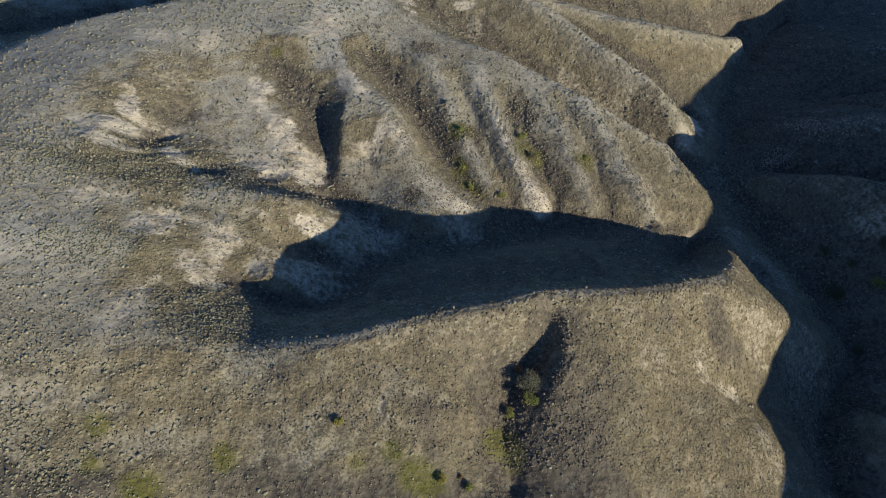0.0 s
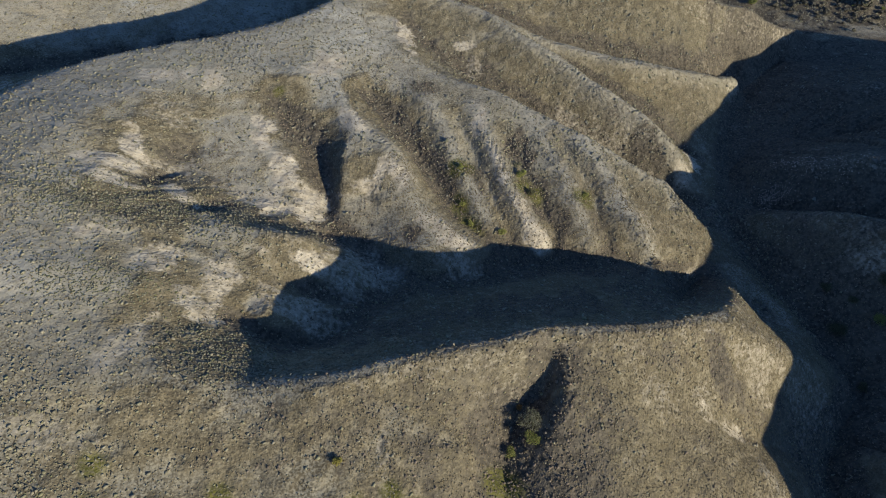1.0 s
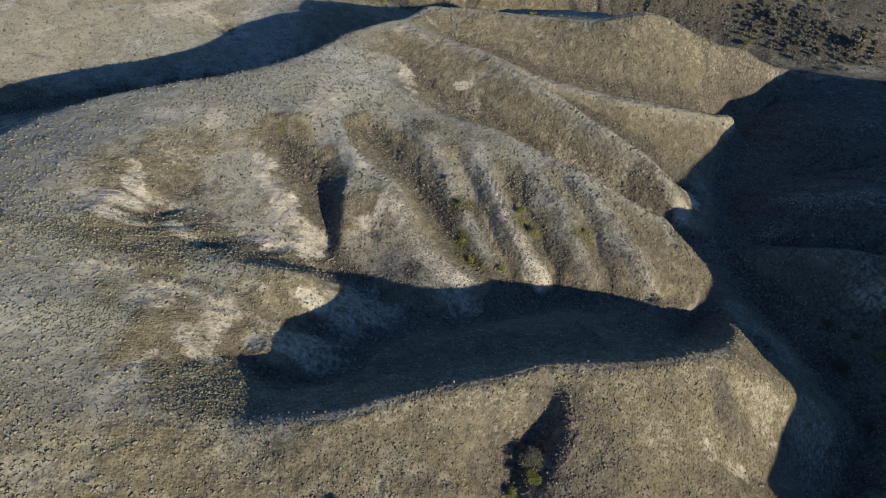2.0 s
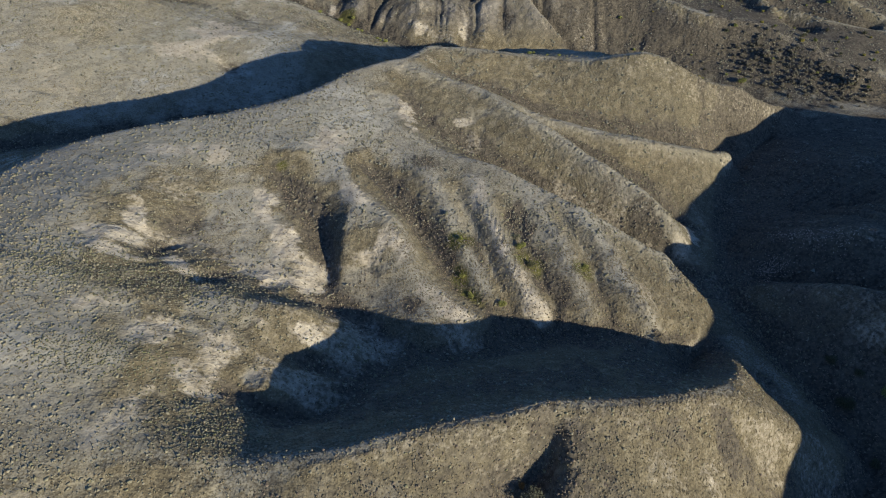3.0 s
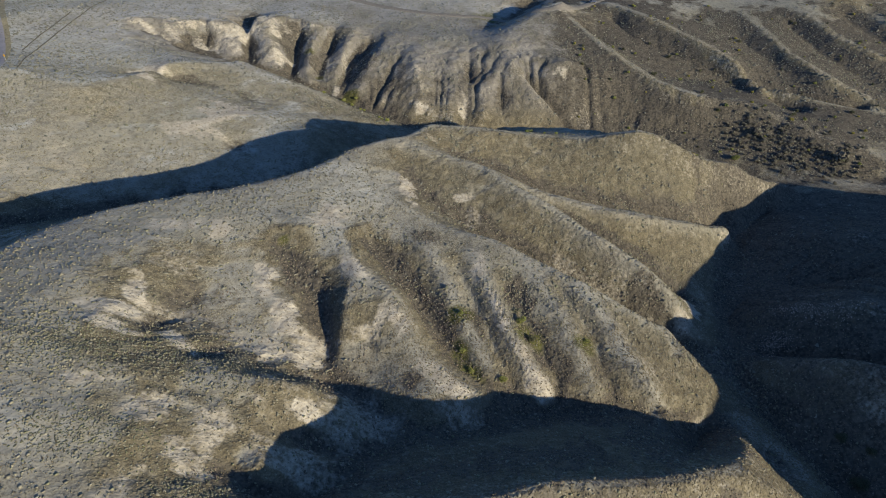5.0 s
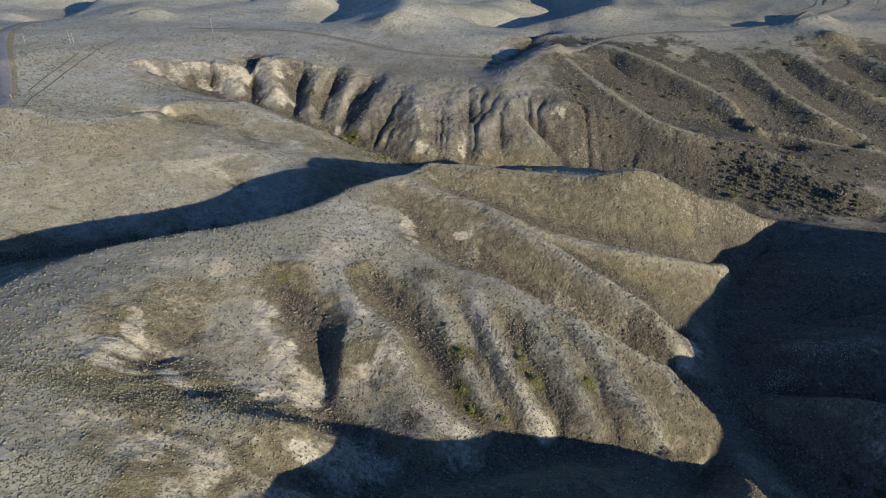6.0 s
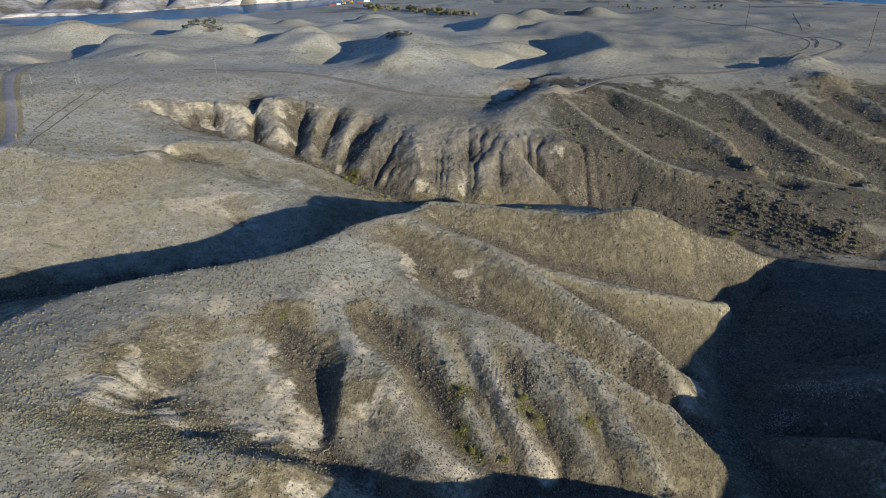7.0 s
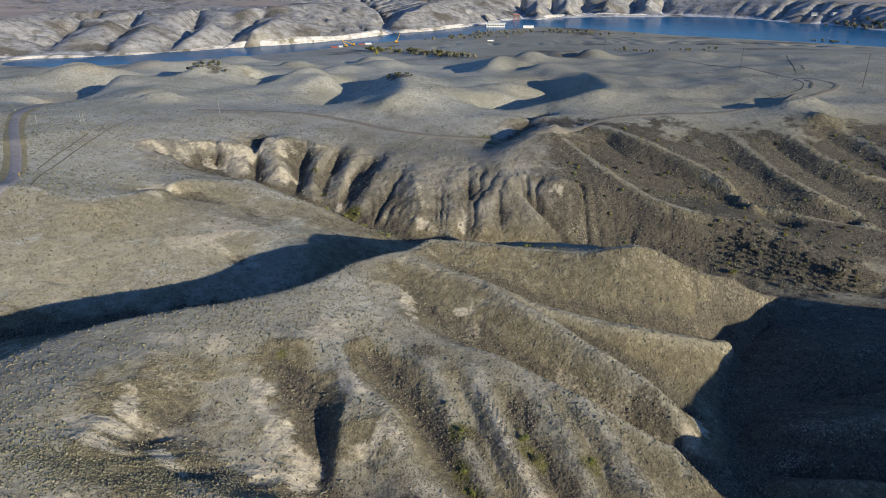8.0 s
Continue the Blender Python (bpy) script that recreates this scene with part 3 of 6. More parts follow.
fold("roll k", (-134.7, 750.3, -6.0), (-116.5, 756.9, -2.0), (-101.3, 786.6, -6.0))
fold("lee k", (-148.6, 762.5, -8.5), (-130.5, 769.1, -12.0), (-115.3, 798.8, -8.5))
fold("roll l", (88.7, 750.3, -6.0), (104.2, 751.1, 0.0), (131.2, 781.2, -4.0))
fold("lee l", (72.0, 764.9, -9.0), (87.5, 765.7, -12.0), (114.5, 795.7, -7.0))
fold("open bb", (162.2, 518.7, 3.0), (288.3, 550.6, 4.0), (511.4, 539.1, 6.0))
fold("open cc", (213.5, 693.9, -2.0), (354.3, 684.9, 1.0), (625.6, 667.3, 3.0))
# --- open ground, terrace and river
fold("open a", (-391.9, 352.4, 22.0), (-289.2, 379.2, 20.0), (-210.1, 417.1, 12.0), (-146.1, 441.5, 8.0), (-73.0, 460.7, 4.0), (6.4, 461.7, 1.0), (86.6, 464.6, 2.0), (169.4, 473.3, 3.0), (297.5, 485.0, 6.0), (450.2, 470.6, 8.0))
fold("open b", (-515.3, 470.5, 14.0), (-361.5, 502.5, 9.0), (-332.7, 524.6, 5.0), (-312.4, 531.3, 2.0), (-280.9, 502.0, 4.0))
fold("open c", (-783.6, 722.9, -14.0), (-478.5, 722.9, -14.0), (-446.2, 730.5, -14.0))
fold("open d", (-968.1, 895.2, -36.0), (-628.6, 954.8, -38.0), (-398.0, 982.6, -34.0), (-241.5, 1019.9, -30.0), (-68.8, 982.3, -26.0), (94.3, 975.6, -22.0), (243.0, 923.5, -14.0), (420.1, 892.3, -8.0), (571.1, 875.8, -6.0), (750.3, 805.7, -4.0))
fold("terrace", (-162.9, 1196.4, -40.0), (-4.4, 1322.4, -40.0), (192.6, 1408.6, -38.0), (335.3, 1285.1, -33.0), (501.2, 1173.8, -28.0), (695.3, 1068.2, -25.0), (901.8, 968.4, -25.0))
fold("near shore", (-1147.3, 798.8, -46.0), (-891.0, 976.9, -46.0), (-679.5, 1033.5, -46.0), (-552.5, 1039.5, -46.0), (-443.6, 1096.7, -46.0), (-301.2, 1190.5, -46.0), (-197.0, 1291.7, -46.0), (-97.8, 1410.7, -46.0), (-4.8, 1466.7, -46.0), (85.6, 1578.9, -46.0), (159.6, 1678.3, -46.0), (250.9, 1740.7, -46.0), (362.9, 1663.4, -46.0), (449.0, 1578.9, -46.0), (514.7, 1502.3, -46.0), (614.5, 1443.8, -46.0), (707.1, 1389.4, -46.0), (787.8, 1329.2, -46.0), (839.5, 1291.7, -46.0), (1053.3, 1131.0, -46.0))
fold("far shore", (-1254.6, 879.5, -46.0), (-939.5, 1033.5, -46.0), (-731.3, 1117.0, -46.0), (-612.9, 1160.1, -46.0), (-501.9, 1222.5, -46.0), (-411.2, 1291.7, -46.0), (-316.9, 1348.7, -46.0), (-215.9, 1421.6, -46.0), (-121.0, 1565.6, -46.0), (-5.5, 1663.4, -46.0), (113.4, 1825.2, -46.0), (185.3, 1957.9, -46.0), (449.4, 2158.5, -46.0), (675.0, 2208.6, -46.0), (774.4, 2134.2, -46.0), (899.0, 2020.6, -46.0), (945.8, 1879.9, -46.0), (1029.0, 1807.7, -46.0), (1051.6, 1634.3, -46.0), (1236.5, 1338.9, -46.0))
fold("bluff rim", (-1087.8, 776.7, 6.0), (-922.8, 1036.2, 5.0), (-831.4, 1300.9, 5.0), (-842.1, 1473.2, 6.0), (-728.9, 1410.4, -3.0), (-695.2, 1547.3, 6.0), (-563.3, 1429.7, 0.0), (-573.4, 1594.4, 8.0), (-476.2, 1525.3, -2.0), (-411.7, 1619.8, 9.0), (-305.0, 1683.1, 8.0), (-232.0, 1868.8, 12.0), (-181.0, 1802.4, -4.0), (-126.2, 1638.7, -40.0), (-88.0, 1692.6, -8.0), (-35.3, 1820.8, 6.0), (79.3, 2142.7, 12.0), (215.4, 2311.5, 12.0), (394.8, 2274.5, 10.0), (586.7, 2311.5, 12.0), (839.5, 2240.1, 8.0), (1033.6, 2081.1, 2.0), (1160.2, 1829.5, 0.0), (1298.9, 1429.7, 0.0))
fold("far plain", (-4900.0, 1900.0, 60.0), (-2400.0, 2000.0, 55.0), (-900.0, 2300.0, 50.0), (0.0, 2700.0, 55.0), (900.0, 3000.0, 60.0), (2400.0, 3000.0, 60.0), (4900.0, 2900.0, 60.0))
fold("far plain b", (-4900.0, 4900.0, 150.0), (0.0, 4900.0, 150.0), (4900.0, 4900.0, 150.0))
fold("river bed", (-1256.0, 877.5, -53.0), (-958.5, 1052.6, -53.0), (-740.3, 1128.6, -53.0), (-609.0, 1149.2, -53.0), (-490.3, 1215.7, -53.0), (-334.4, 1325.6, -53.0), (-216.7, 1423.8, -53.0), (-108.1, 1561.7, -53.0), (8.1, 1640.7, -53.0), (128.5, 1824.1, -53.0), (214.7, 1931.5, -53.0), (436.4, 2010.1, -53.0), (616.9, 2010.1, -53.0), (715.3, 1876.3, -53.0), (816.3, 1758.8, -53.0), (898.3, 1640.7, -53.0), (978.4, 1513.0, -53.0), (1195.9, 1289.8, -53.0))
fold("bluff cut a", (-501.9, 1222.5, -46.0), (-505.6, 1312.9, -39.0), (-536.3, 1492.2, -24.0), (-565.2, 1608.0, -10.0), (-548.9, 1698.4, 2.0))
fold("bluff cut b", (-589.4, 1167.5, -46.0), (-605.8, 1230.0, -40.0), (-647.1, 1410.4, -26.0), (-665.9, 1528.7, -14.0), (-680.2, 1605.7, 0.0))
fold("bluff cut c", (-411.2, 1291.7, -46.0), (-412.6, 1343.7, -38.0), (-421.1, 1496.2, -22.0), (-412.0, 1669.9, -4.0))
fold("bluff cut d", (-687.4, 1138.2, -46.0), (-726.0, 1304.1, -36.0), (-758.2, 1485.8, -20.0), (-761.4, 1549.5, -6.0))
fold("bluff cut e", (-121.0, 1565.6, -46.0), (-148.2, 1741.4, -42.0), (-205.1, 2037.4, -30.0), (-263.0, 2263.4, -10.0))
fold("bluff cut f", (234.7, 1999.2, -46.0), (251.7, 2199.8, -37.0), (266.1, 2463.4, -16.0))
fold("bluff cut g", (329.6, 2075.9, -46.0), (369.1, 2360.5, -38.0), (398.4, 2631.8, -16.0))
fold("bluff cut h", (436.5, 2146.3, -46.0), (486.6, 2423.6, -38.0), (504.0, 2586.5, -14.0))
fold("bluff rib m", (-471.2, 1265.8, -30.0), (-453.3, 1311.0, -12.0), (-459.9, 1369.3, 0.0))
fold("bluff rib n", (-554.6, 1176.2, -32.0), (-560.3, 1265.2, -16.0), (-573.2, 1366.3, -4.0))
fold("bluff rib o", (-370.2, 1307.1, -26.0), (-349.9, 1363.4, -8.0), (-337.3, 1488.8, 5.0))
fold("bluff rib p", (-663.7, 1227.9, -30.0), (-669.2, 1335.3, -12.0), (-664.1, 1383.0, -1.0))
fold("bluff cut i", (606.9, 2195.8, -46.0), (672.0, 2456.4, -38.0), (707.5, 2631.4, -14.0))
fold("bluff cut j", (696.2, 2195.8, -46.0), (778.4, 2454.0, -36.0), (842.6, 2630.9, -12.0))
fold("bluff rib d", (511.9, 2141.0, -44.0), (510.0, 2142.6, -22.0), (519.1, 2215.9, 4.0))
fold("bluff rib e", (641.3, 2173.3, -44.0), (638.0, 2171.6, -22.0), (665.6, 2278.5, 3.0))
fold("bluff rib b", (278.8, 2025.3, -44.0), (275.2, 2008.2, -22.0), (291.1, 2178.1, 4.0))
fold("bluff rib c", (378.1, 2093.2, -44.0), (375.3, 2086.8, -22.0), (385.8, 2178.1, 4.0))
# --- ground outside the view
fold("behind", (-300.0, -120.0, -14.0), (-120.0, -60.0, -14.0), (0.0, -60.0, -34.0), (80.0, -60.0, -62.0), (130.0, -60.0, -50.0))
fold("behind b", (-120.0, 10.0, -10.0), (-50.0, 10.0, -15.0), (0.0, 10.0, -26.0), (50.0, 10.0, -40.0), (95.0, 20.0, -60.0))
fold("east ridge", (170.0, -160.0, -2.0), (185.0, -40.0, -1.5), (190.0, 30.0, -3.5), (195.0, 80.0, -6.5), (205.0, 150.0, -9.5), (215.0, 190.0, -14.0), (225.0, 215.0, -21.0))
fold("east slope", (300.0, -100.0, -20.0), (320.0, 60.0, -20.0), (330.0, 180.0, -30.0))
fold("west", (-400.0, -100.0, 6.0), (-400.0, 150.0, 6.0), (-400.0, 350.0, 5.0))

def stamp(total, count, lines, x0, y0, step):
    """Marks on a grid the cells that the lines run through, with their heights."""
    for bends in lines:
        for a, b in zip(bends[:-1], bends[1:]):
            n = int(np.hypot(*(b - a)[:2]) / step * 2) + 2
            p = a + (b - a) * np.linspace(0, 1, n)[:, None]
            i, j = np.rint((p[:, 1] - y0) / step).astype(int), np.rint((p[:, 0] - x0) / step).astype(int)
            ok = (i >= 0) & (j >= 0) & (i < total.shape[0]) & (j < total.shape[1])
            np.add.at(total, (i[ok], j[ok]), p[ok, 2])
            np.add.at(count, (i[ok], j[ok]), 1)


def stretched(total, count, border=None, sweeps=160):
    """A skin stretched over the marked cells, from coarse to fine."""
    rows, cols = total.shape
    known = count > 0
    if min(rows, cols) > 24:
        r2, c2 = (rows + 1) // 2, (cols + 1) // 2
        pad = lambda a: np.pad(a, ((0, 2 * r2 - rows), (0, 2 * c2 - cols)))
        fold2 = lambda a: pad(a).reshape(r2, 2, c2, 2).sum((1, 3))
        edge2 = None if border is None else border[::2, ::2][:r2, :c2]
        coarse = stretched(fold2(total), fold2(count), edge2, sweeps)
        h = np.repeat(np.repeat(coarse, 2, 0), 2, 1)[:rows, :cols]
    else:
        h = np.full(total.shape, total.sum() / max(count.sum(), 1))
    value = total / np.maximum(count, 1)
    if border is not None:
        known = known.copy()
        known[[0, -1]] = True
        known[:, [0, -1]] = True
        value = np.where(count > 0, value, border)
    h = np.where(known, value, h)
    for _ in range(sweeps):
        p = np.pad(h, 1, mode="edge")
        h = np.where(known, value, 0.25 * (p[:-2, 1:-1] + p[2:, 1:-1] + p[1:-1, :-2] + p[1:-1, 2:]))
    return h


def softened(h, sigma):
    """Gaussian blur, sigma in cells."""
    r = int(3 * sigma) + 1
    k = np.exp(-0.5 * (np.arange(-r, r + 1) / sigma) ** 2)
    k /= k.sum()
    p = np.pad(h, r, mode="edge")
    p = sum(w * p[i:i + h.shape[0]] for i, w in enumerate(k))
    return sum(w * p[:, i:i + h.shape[1]] for i, w in enumerate(k))


class Grid:
    def __init__(self, x0, y0, x1, y1, step):
        self.x0, self.y0, self.step = x0, y0, step
        self.shape = int((y1 - y0) / step) + 1, int((x1 - x0) / step) + 1
        self.h = np.zeros(self.shape)

    def nodes(self):
        return np.meshgrid(self.x0 + np.arange(self.shape[1]) * self.step, self.y0 + np.arange(self.shape[0]) * self.step)

    def at(self, x, y, field=None):
        f = self.h if field is None else field
        u = np.clip((x - self.x0) / self.step, 0, self.shape[1] - 1.001)
        v = np.clip((y - self.y0) / self.step, 0, self.shape[0] - 1.001)
        j, i = u.astype(int), v.astype(int)
        u, v = u - j, v - i
        return (f[i, j] * (1 - u) + f[i, j + 1] * u) * (1 - v) + (f[i + 1, j] * (1 - u) + f[i + 1, j + 1] * u) * v


def wave_noise(x, y, size, seed, octaves=4):
    """Smooth value noise on arrays, about -1 to 1; size is the largest feature in metres."""
    out, amp, norm = np.zeros(np.shape(x)), 1.0, 0.0
    for o in range(octaves):
        table = np.random.default_rng(seed + 31 * o).uniform(-1, 1, (256, 256))
        u, v = x / size + 17.3 * o, y / size + 5.1 * o
        j, i = np.floor(u).astype(int), np.floor(v).astype(int)
        a, b = u - j, v - i
        a, b = a * a * (3 - 2 * a), b * b * (3 - 2 * b)
        j0, j1, i0, i1 = j % 256, (j + 1) % 256, i % 256, (i + 1) % 256
        out += amp * ((table[i0, j0] * (1 - a) + table[i0, j1] * a) * (1 - b) + (table[i1, j0] * (1 - a) + table[i1, j1] * a) * b)
        norm += amp
        amp, size = amp * 0.5, size * 0.5
    return out / norm * 1.6


rng = np.random.default_rng(7)
wide = Grid(-2600, -400, 2600, 5000, 8.0)
total, count = np.zeros(wide.shape), np.zeros(wide.shape)
stamp(total, count, folds, wide.x0, wide.y0, wide.step)
wide.h = softened(stretched(total, count), 1.0)
base = Grid(-300, -20, 340, 500, 1.0)
total, count = np.zeros(base.shape), np.zeros(base.shape)
stamp(total, count, folds, base.x0, base.y0, base.step)
middle = Grid(-620, 430, 700, 1060, 3.0)
middle_total, middle_count = np.zeros(middle.shape), np.zeros(middle.shape)
stamp(middle_total, middle_count, folds, middle.x0, middle.y0, middle.step)
gx, gy = middle.nodes()
middle.h = softened(stretched(middle_total, middle_count, wide.at(gx, gy), 200), 1.4)
gx, gy = base.nodes()
base.h = softened(stretched(total, count, wide.at(gx, gy), 260), 1.0)


def drained(h, step):
    """Catchment of every cell in square metres: each cell hands its water to its lowest neighbour."""
    rows, cols = h.shape
    p = np.pad(h, 1, mode="edge")
    own = np.arange(h.size).reshape(h.shape)
    best, lower = np.full(h.shape, 1e-6), own.copy()
    for di in (-1, 0, 1):
        for dj in (-1, 0, 1):
            if di or dj:
                drop = (h - p[1 + di:1 + di + rows, 1 + dj:1 + dj + cols]) / math.hypot(di, dj)
                ahead = np.clip(np.arange(rows) + di, 0, rows - 1)[:, None] * cols + np.clip(np.arange(cols) + dj, 0, cols - 1)
                lower, best = np.where(drop > best, ahead, lower), np.maximum(drop, best)
    water, down = [step * step] * h.size, lower.ravel().tolist()
    for k in np.argsort(-h, axis=None).tolist():
        if down[k] != k:
            water[down[k]] += water[k]
    return np.array(water).reshape(h.shape)


def carved(h, step, depth, start, seed, rounds=2, width=1.0):
    """Lets running water cut branching gullies; depth in metres over the map, start in square metres of catchment."""
    wet = np.zeros(h.shape)
    rows, cols = np.indices(h.shape) * step
    for k in range(rounds):
        rough = 0.35 * wave_noise(cols, rows, 9 * step, seed + k, 3)
        wet = np.clip(np.log(drained(h + rough, step) / start), 0, 5) / 5
        wet = 0.6 * softened(wet, width) + 0.8 * softened(wet, 2.4 * width)
        h = h - depth / rounds * (wet - softened(wet, 9 * width)) * 2.2
    return h, wet


def combed(field, h, step, length):
    """Smears a field along the fall of the slope, so that it runs in rills."""
    fy, fx = np.gradient(softened(h, 2.0), step)
    fall = np.hypot(fx, fy) + 1e-6
    rows, cols = np.indices(h.shape).astype(float)
    out = field.copy()
    for sign in (1, -1):
        r, c = rows.copy(), cols.copy()
        for _ in range(length):
            i, j = np.clip(np.rint(r).astype(int), 0, h.shape[0] - 1), np.clip(np.rint(c).astype(int), 0, h.shape[1] - 1)
            r, c = r + sign * fy[i, j] / fall[i, j], c + sign * fx[i, j] / fall[i, j]
            i, j = np.clip(np.rint(r).astype(int), 0, h.shape[0] - 1), np.clip(np.rint(c).astype(int), 0, h.shape[1] - 1)
            out += field[i, j]
    return out / (2 * length + 1)


# the bluffs beyond the river, with spurs and side gullies
outer = Grid(-1400, 980, 1400, 2460, 4.0)
total, count = np.zeros(outer.shape), np.zeros(outer.shape)
stamp(total, count, folds, outer.x0, outer.y0, outer.step)
wx, wy = outer.nodes()
outer.h = softened(stretched(total, count, wide.at(wx, wy), 200), 1.0)
outer_fall = np.hypot(*np.gradient(softened(outer.h, 3.0), outer.step))
dissected = np.clip((wy - 1150) / 80, 0, 1) * np.clip((outer.h + 46) / 12, 0, 1) * np.clip((outer_fall - 0.03) / 0.14, 0, 1)
outer.h = outer.h + dissected * 4.5 * wave_noise(wx, wy, 70, 63, 3)
outer.h, outer_wet = carved(outer.h, outer.step, 34 * dissected, 250.0, 65, 3, 0.7)

# the near ground on a finer grid, cut by running water: deep in the cliffs, lightly on the grassy slopes
near = Grid(-300, -20, 340, 500, 0.5)
gx, gy = near.nodes()
near.h = softened(base.at(gx, gy), 1.0)
cliffs = np.clip((gy - 322) / 12, 0, 1) * np.clip((85 - gx) / 20, 0, 1) * np.clip((gx + 215) / 20, 0, 1) * np.clip((480 - gy) / 20, 0, 1)
near.h = near.h + 0.5 * cliffs * (softened(near.h, 9.0) - near.h)
fall = np.hypot(*np.gradient(softened(near.h, 6.0), near.step))
face = cliffs * np.clip((fall - 0.3) / 0.35, 0, 1)
far_bank = np.clip((gx - 94) / 10, 0, 1) * np.clip((gy - 55) / 20, 0, 1) * np.clip((275 - gy) / 20, 0, 1)
long_spurs = np.clip((gx - 60) / 20, 0, 1) * np.clip((gy - 290) / 20, 0, 1)
south_face = np.clip((gy - 112) / 8, 0, 1) * np.clip((240 - gy) / 20, 0, 1)
near.h = near.h + np.clip((fall - 0.12) / 0.3, 0, 1) * (0.5 + 0.7 * cliffs) * wave_noise(gx, gy, 13, 31, 3) + 2.4 * far_bank * wave_noise(gx, gy, 34, 37, 2)
depth = np.clip((fall - 0.2) / 0.3, 0, 1) * (0.9 + 0.9 * south_face + 0.5 * long_spurs + 3.8 * face + 3.0 * far_bank)
near.h, wet = carved(near.h, near.step, depth, 12.0, 33, 2)
near.h = near.h + 0.2 * wave_noise(gx, gy, 14, 3, 3) + np.clip(fall / 0.5, 0, 1) * 0.16 * wave_noise(gx, gy, 3.2, 5, 2)
wet = wet * np.clip((fall - 0.12) / 0.2, 0, 1)

# where the ground bulges (crests, spurs) and where it is hollow (gullies)
bulge = (softened(near.h, 3.0) - softened(near.h, 14.0)) / 1.2

# worn crests of the long spurs
crest_total, crest_count = np.zeros(near.shape), np.zeros(near.shape)
stamp(crest_total, crest_count, crests, near.x0, near.y0, near.step)
worn = softened((crest_count > 0).astype(float), 4.5) * 11

# streaks that run down the slopes, for ragged edges of clay and scrub
streaks = softened(combed(rng.normal(0, 1, base.shape), base.h, base.step, 9), 0.6)
streaks /= streaks.std()

MOUNDS, KNOLLS = [], []


def mound(x, y, long, wide, turn, rise):
    """A rounded hill on the open ground: middle, half length, half width, turn in degrees, height."""
    MOUNDS.append((x, y, long, wide, turn, rise))


def knoll(x, y, across, ahead, lee, rise):
    """A hill with a long sunny flank and a short steep lee: its brow, half width, length of either flank, height."""
    KNOLLS.append((x, y, across, ahead, lee, rise))


knoll(-368, 668, 24, 50, 15, 6.0)
knoll(-206, 482, 13, 26, 8, 4.0)
knoll(-180, 812, 18, 40, 14, 7.0)
knoll(192, 888, 26, 50, 18, 9.0)
knoll(104, 838, 20, 40, 14, 6.0)
knoll(-92, 905, 26, 50, 20, 9.0)
knoll(262, 500, 16, 30, 10, 6.0)
mound(-426, 697, 41, 25, 0, 6.0)
mound(-382, 716, 21, 19, 0, 8.0)
mound(-353, 807, 26, 25, 0, 7.0)
mound(-269, 882, 35, 32, 0, 7.0)
mound(311, 886, 46, 39, 0, 7.0)
mound(174, 923, 42, 39, 0, 7.0)
mound(-72, 823, 32, 29, 0, 7.0)

def relief(x, y):
    """Height of the ground."""
    inside = np.minimum.reduce([x - near.x0, near.x0 + 640 - x, y - near.y0, near.y0 + 520 - y])
    w = np.clip(inside / 30, 0, 1)
    inside = np.minimum.reduce([x - middle.x0, middle.x0 + 1320 - x, y - middle.y0, middle.y0 + 630 - y])
    v = np.clip(inside / 40, 0, 1)
    rolling = np.clip((y - 470) / 60, 0, 1) * np.clip((1000 - y) / 150, 0, 1) * np.clip((560 - x) / 150, 0.25, 1)
    swells = 3.0 * wave_noise(x, y, 95, 91, 2) + 1.2 * wave_noise(x, y, 30, 92, 2)
    h = rolling * swells * (1 - w) + (wide.at(x, y) * (1 - v) + middle.at(x, y) * v) * (1 - w) + near.at(x, y) * w
    inside = np.minimum.reduce([x - outer.x0, outer.x0 + 2800 - x, y - outer.y0, outer.y0 + 1476 - y])
    u = np.clip(inside / 80, 0, 1)
    h = h * (1 - u) + outer.at(x, y) * u
    for mx, my, a, b, turn, rise in MOUNDS:
        c, s = math.cos(radians(turn)), math.sin(radians(turn))
        u, v = ((x - mx) * c + (y - my) * s) / a, ((y - my) * c - (x - mx) * s) / b
        h = h + rise * np.exp(-np.abs(u * u + v * v) ** 1.35)
    for mx, my, across, ahead, lee, rise in KNOLLS:
        s, c = 0.656 * (y - my) - 0.755 * (x - mx), 0.656 * (x - mx) + 0.755 * (y - my)
        f = np.clip(1 - np.where(s < 0, -s / ahead, s / lee), 0, 1)
        h = h + rise * f * f * (3 - 2 * f) * np.exp(-(c / across) ** 4)
        h = h - 0.55 * rise * np.exp(-((s - 2.4 * rise) / (1.7 * rise)) ** 2 - (c / (1.1 * across)) ** 2)
    return h


def past_river(x, y):
    """Metres beyond the middle of the river."""
    return y - np.interp(x, river[0][:, 0], river[0][:, 1])


def spread(lo, hi, step, growth, low, high, reach):
    """Grid lines: even between lo and hi, wider outside, wider and wider past the reach."""
    mid = list(np.arange(lo, hi + step / 2, step))
    for sign, end, g in ((1, high, growth[1]), (-1, low, growth[0])):
        p, s = (mid[-1], step) if sign > 0 else (mid[0], step)
        more = []
        while (end - p) * sign > 0:
            s = min(s + g * s, 10.0) if abs(p) < reach else s * (1 + 3 * g)
            p += sign * s
            more.append(p)
        mid = mid + more if sign > 0 else more[::-1] + mid
    return np.array(mid)


# ---- what grows where: bare clay, scrub and green hollows, as fields over the plan ----
PALE, LUSH, BRUSH = [], [], []
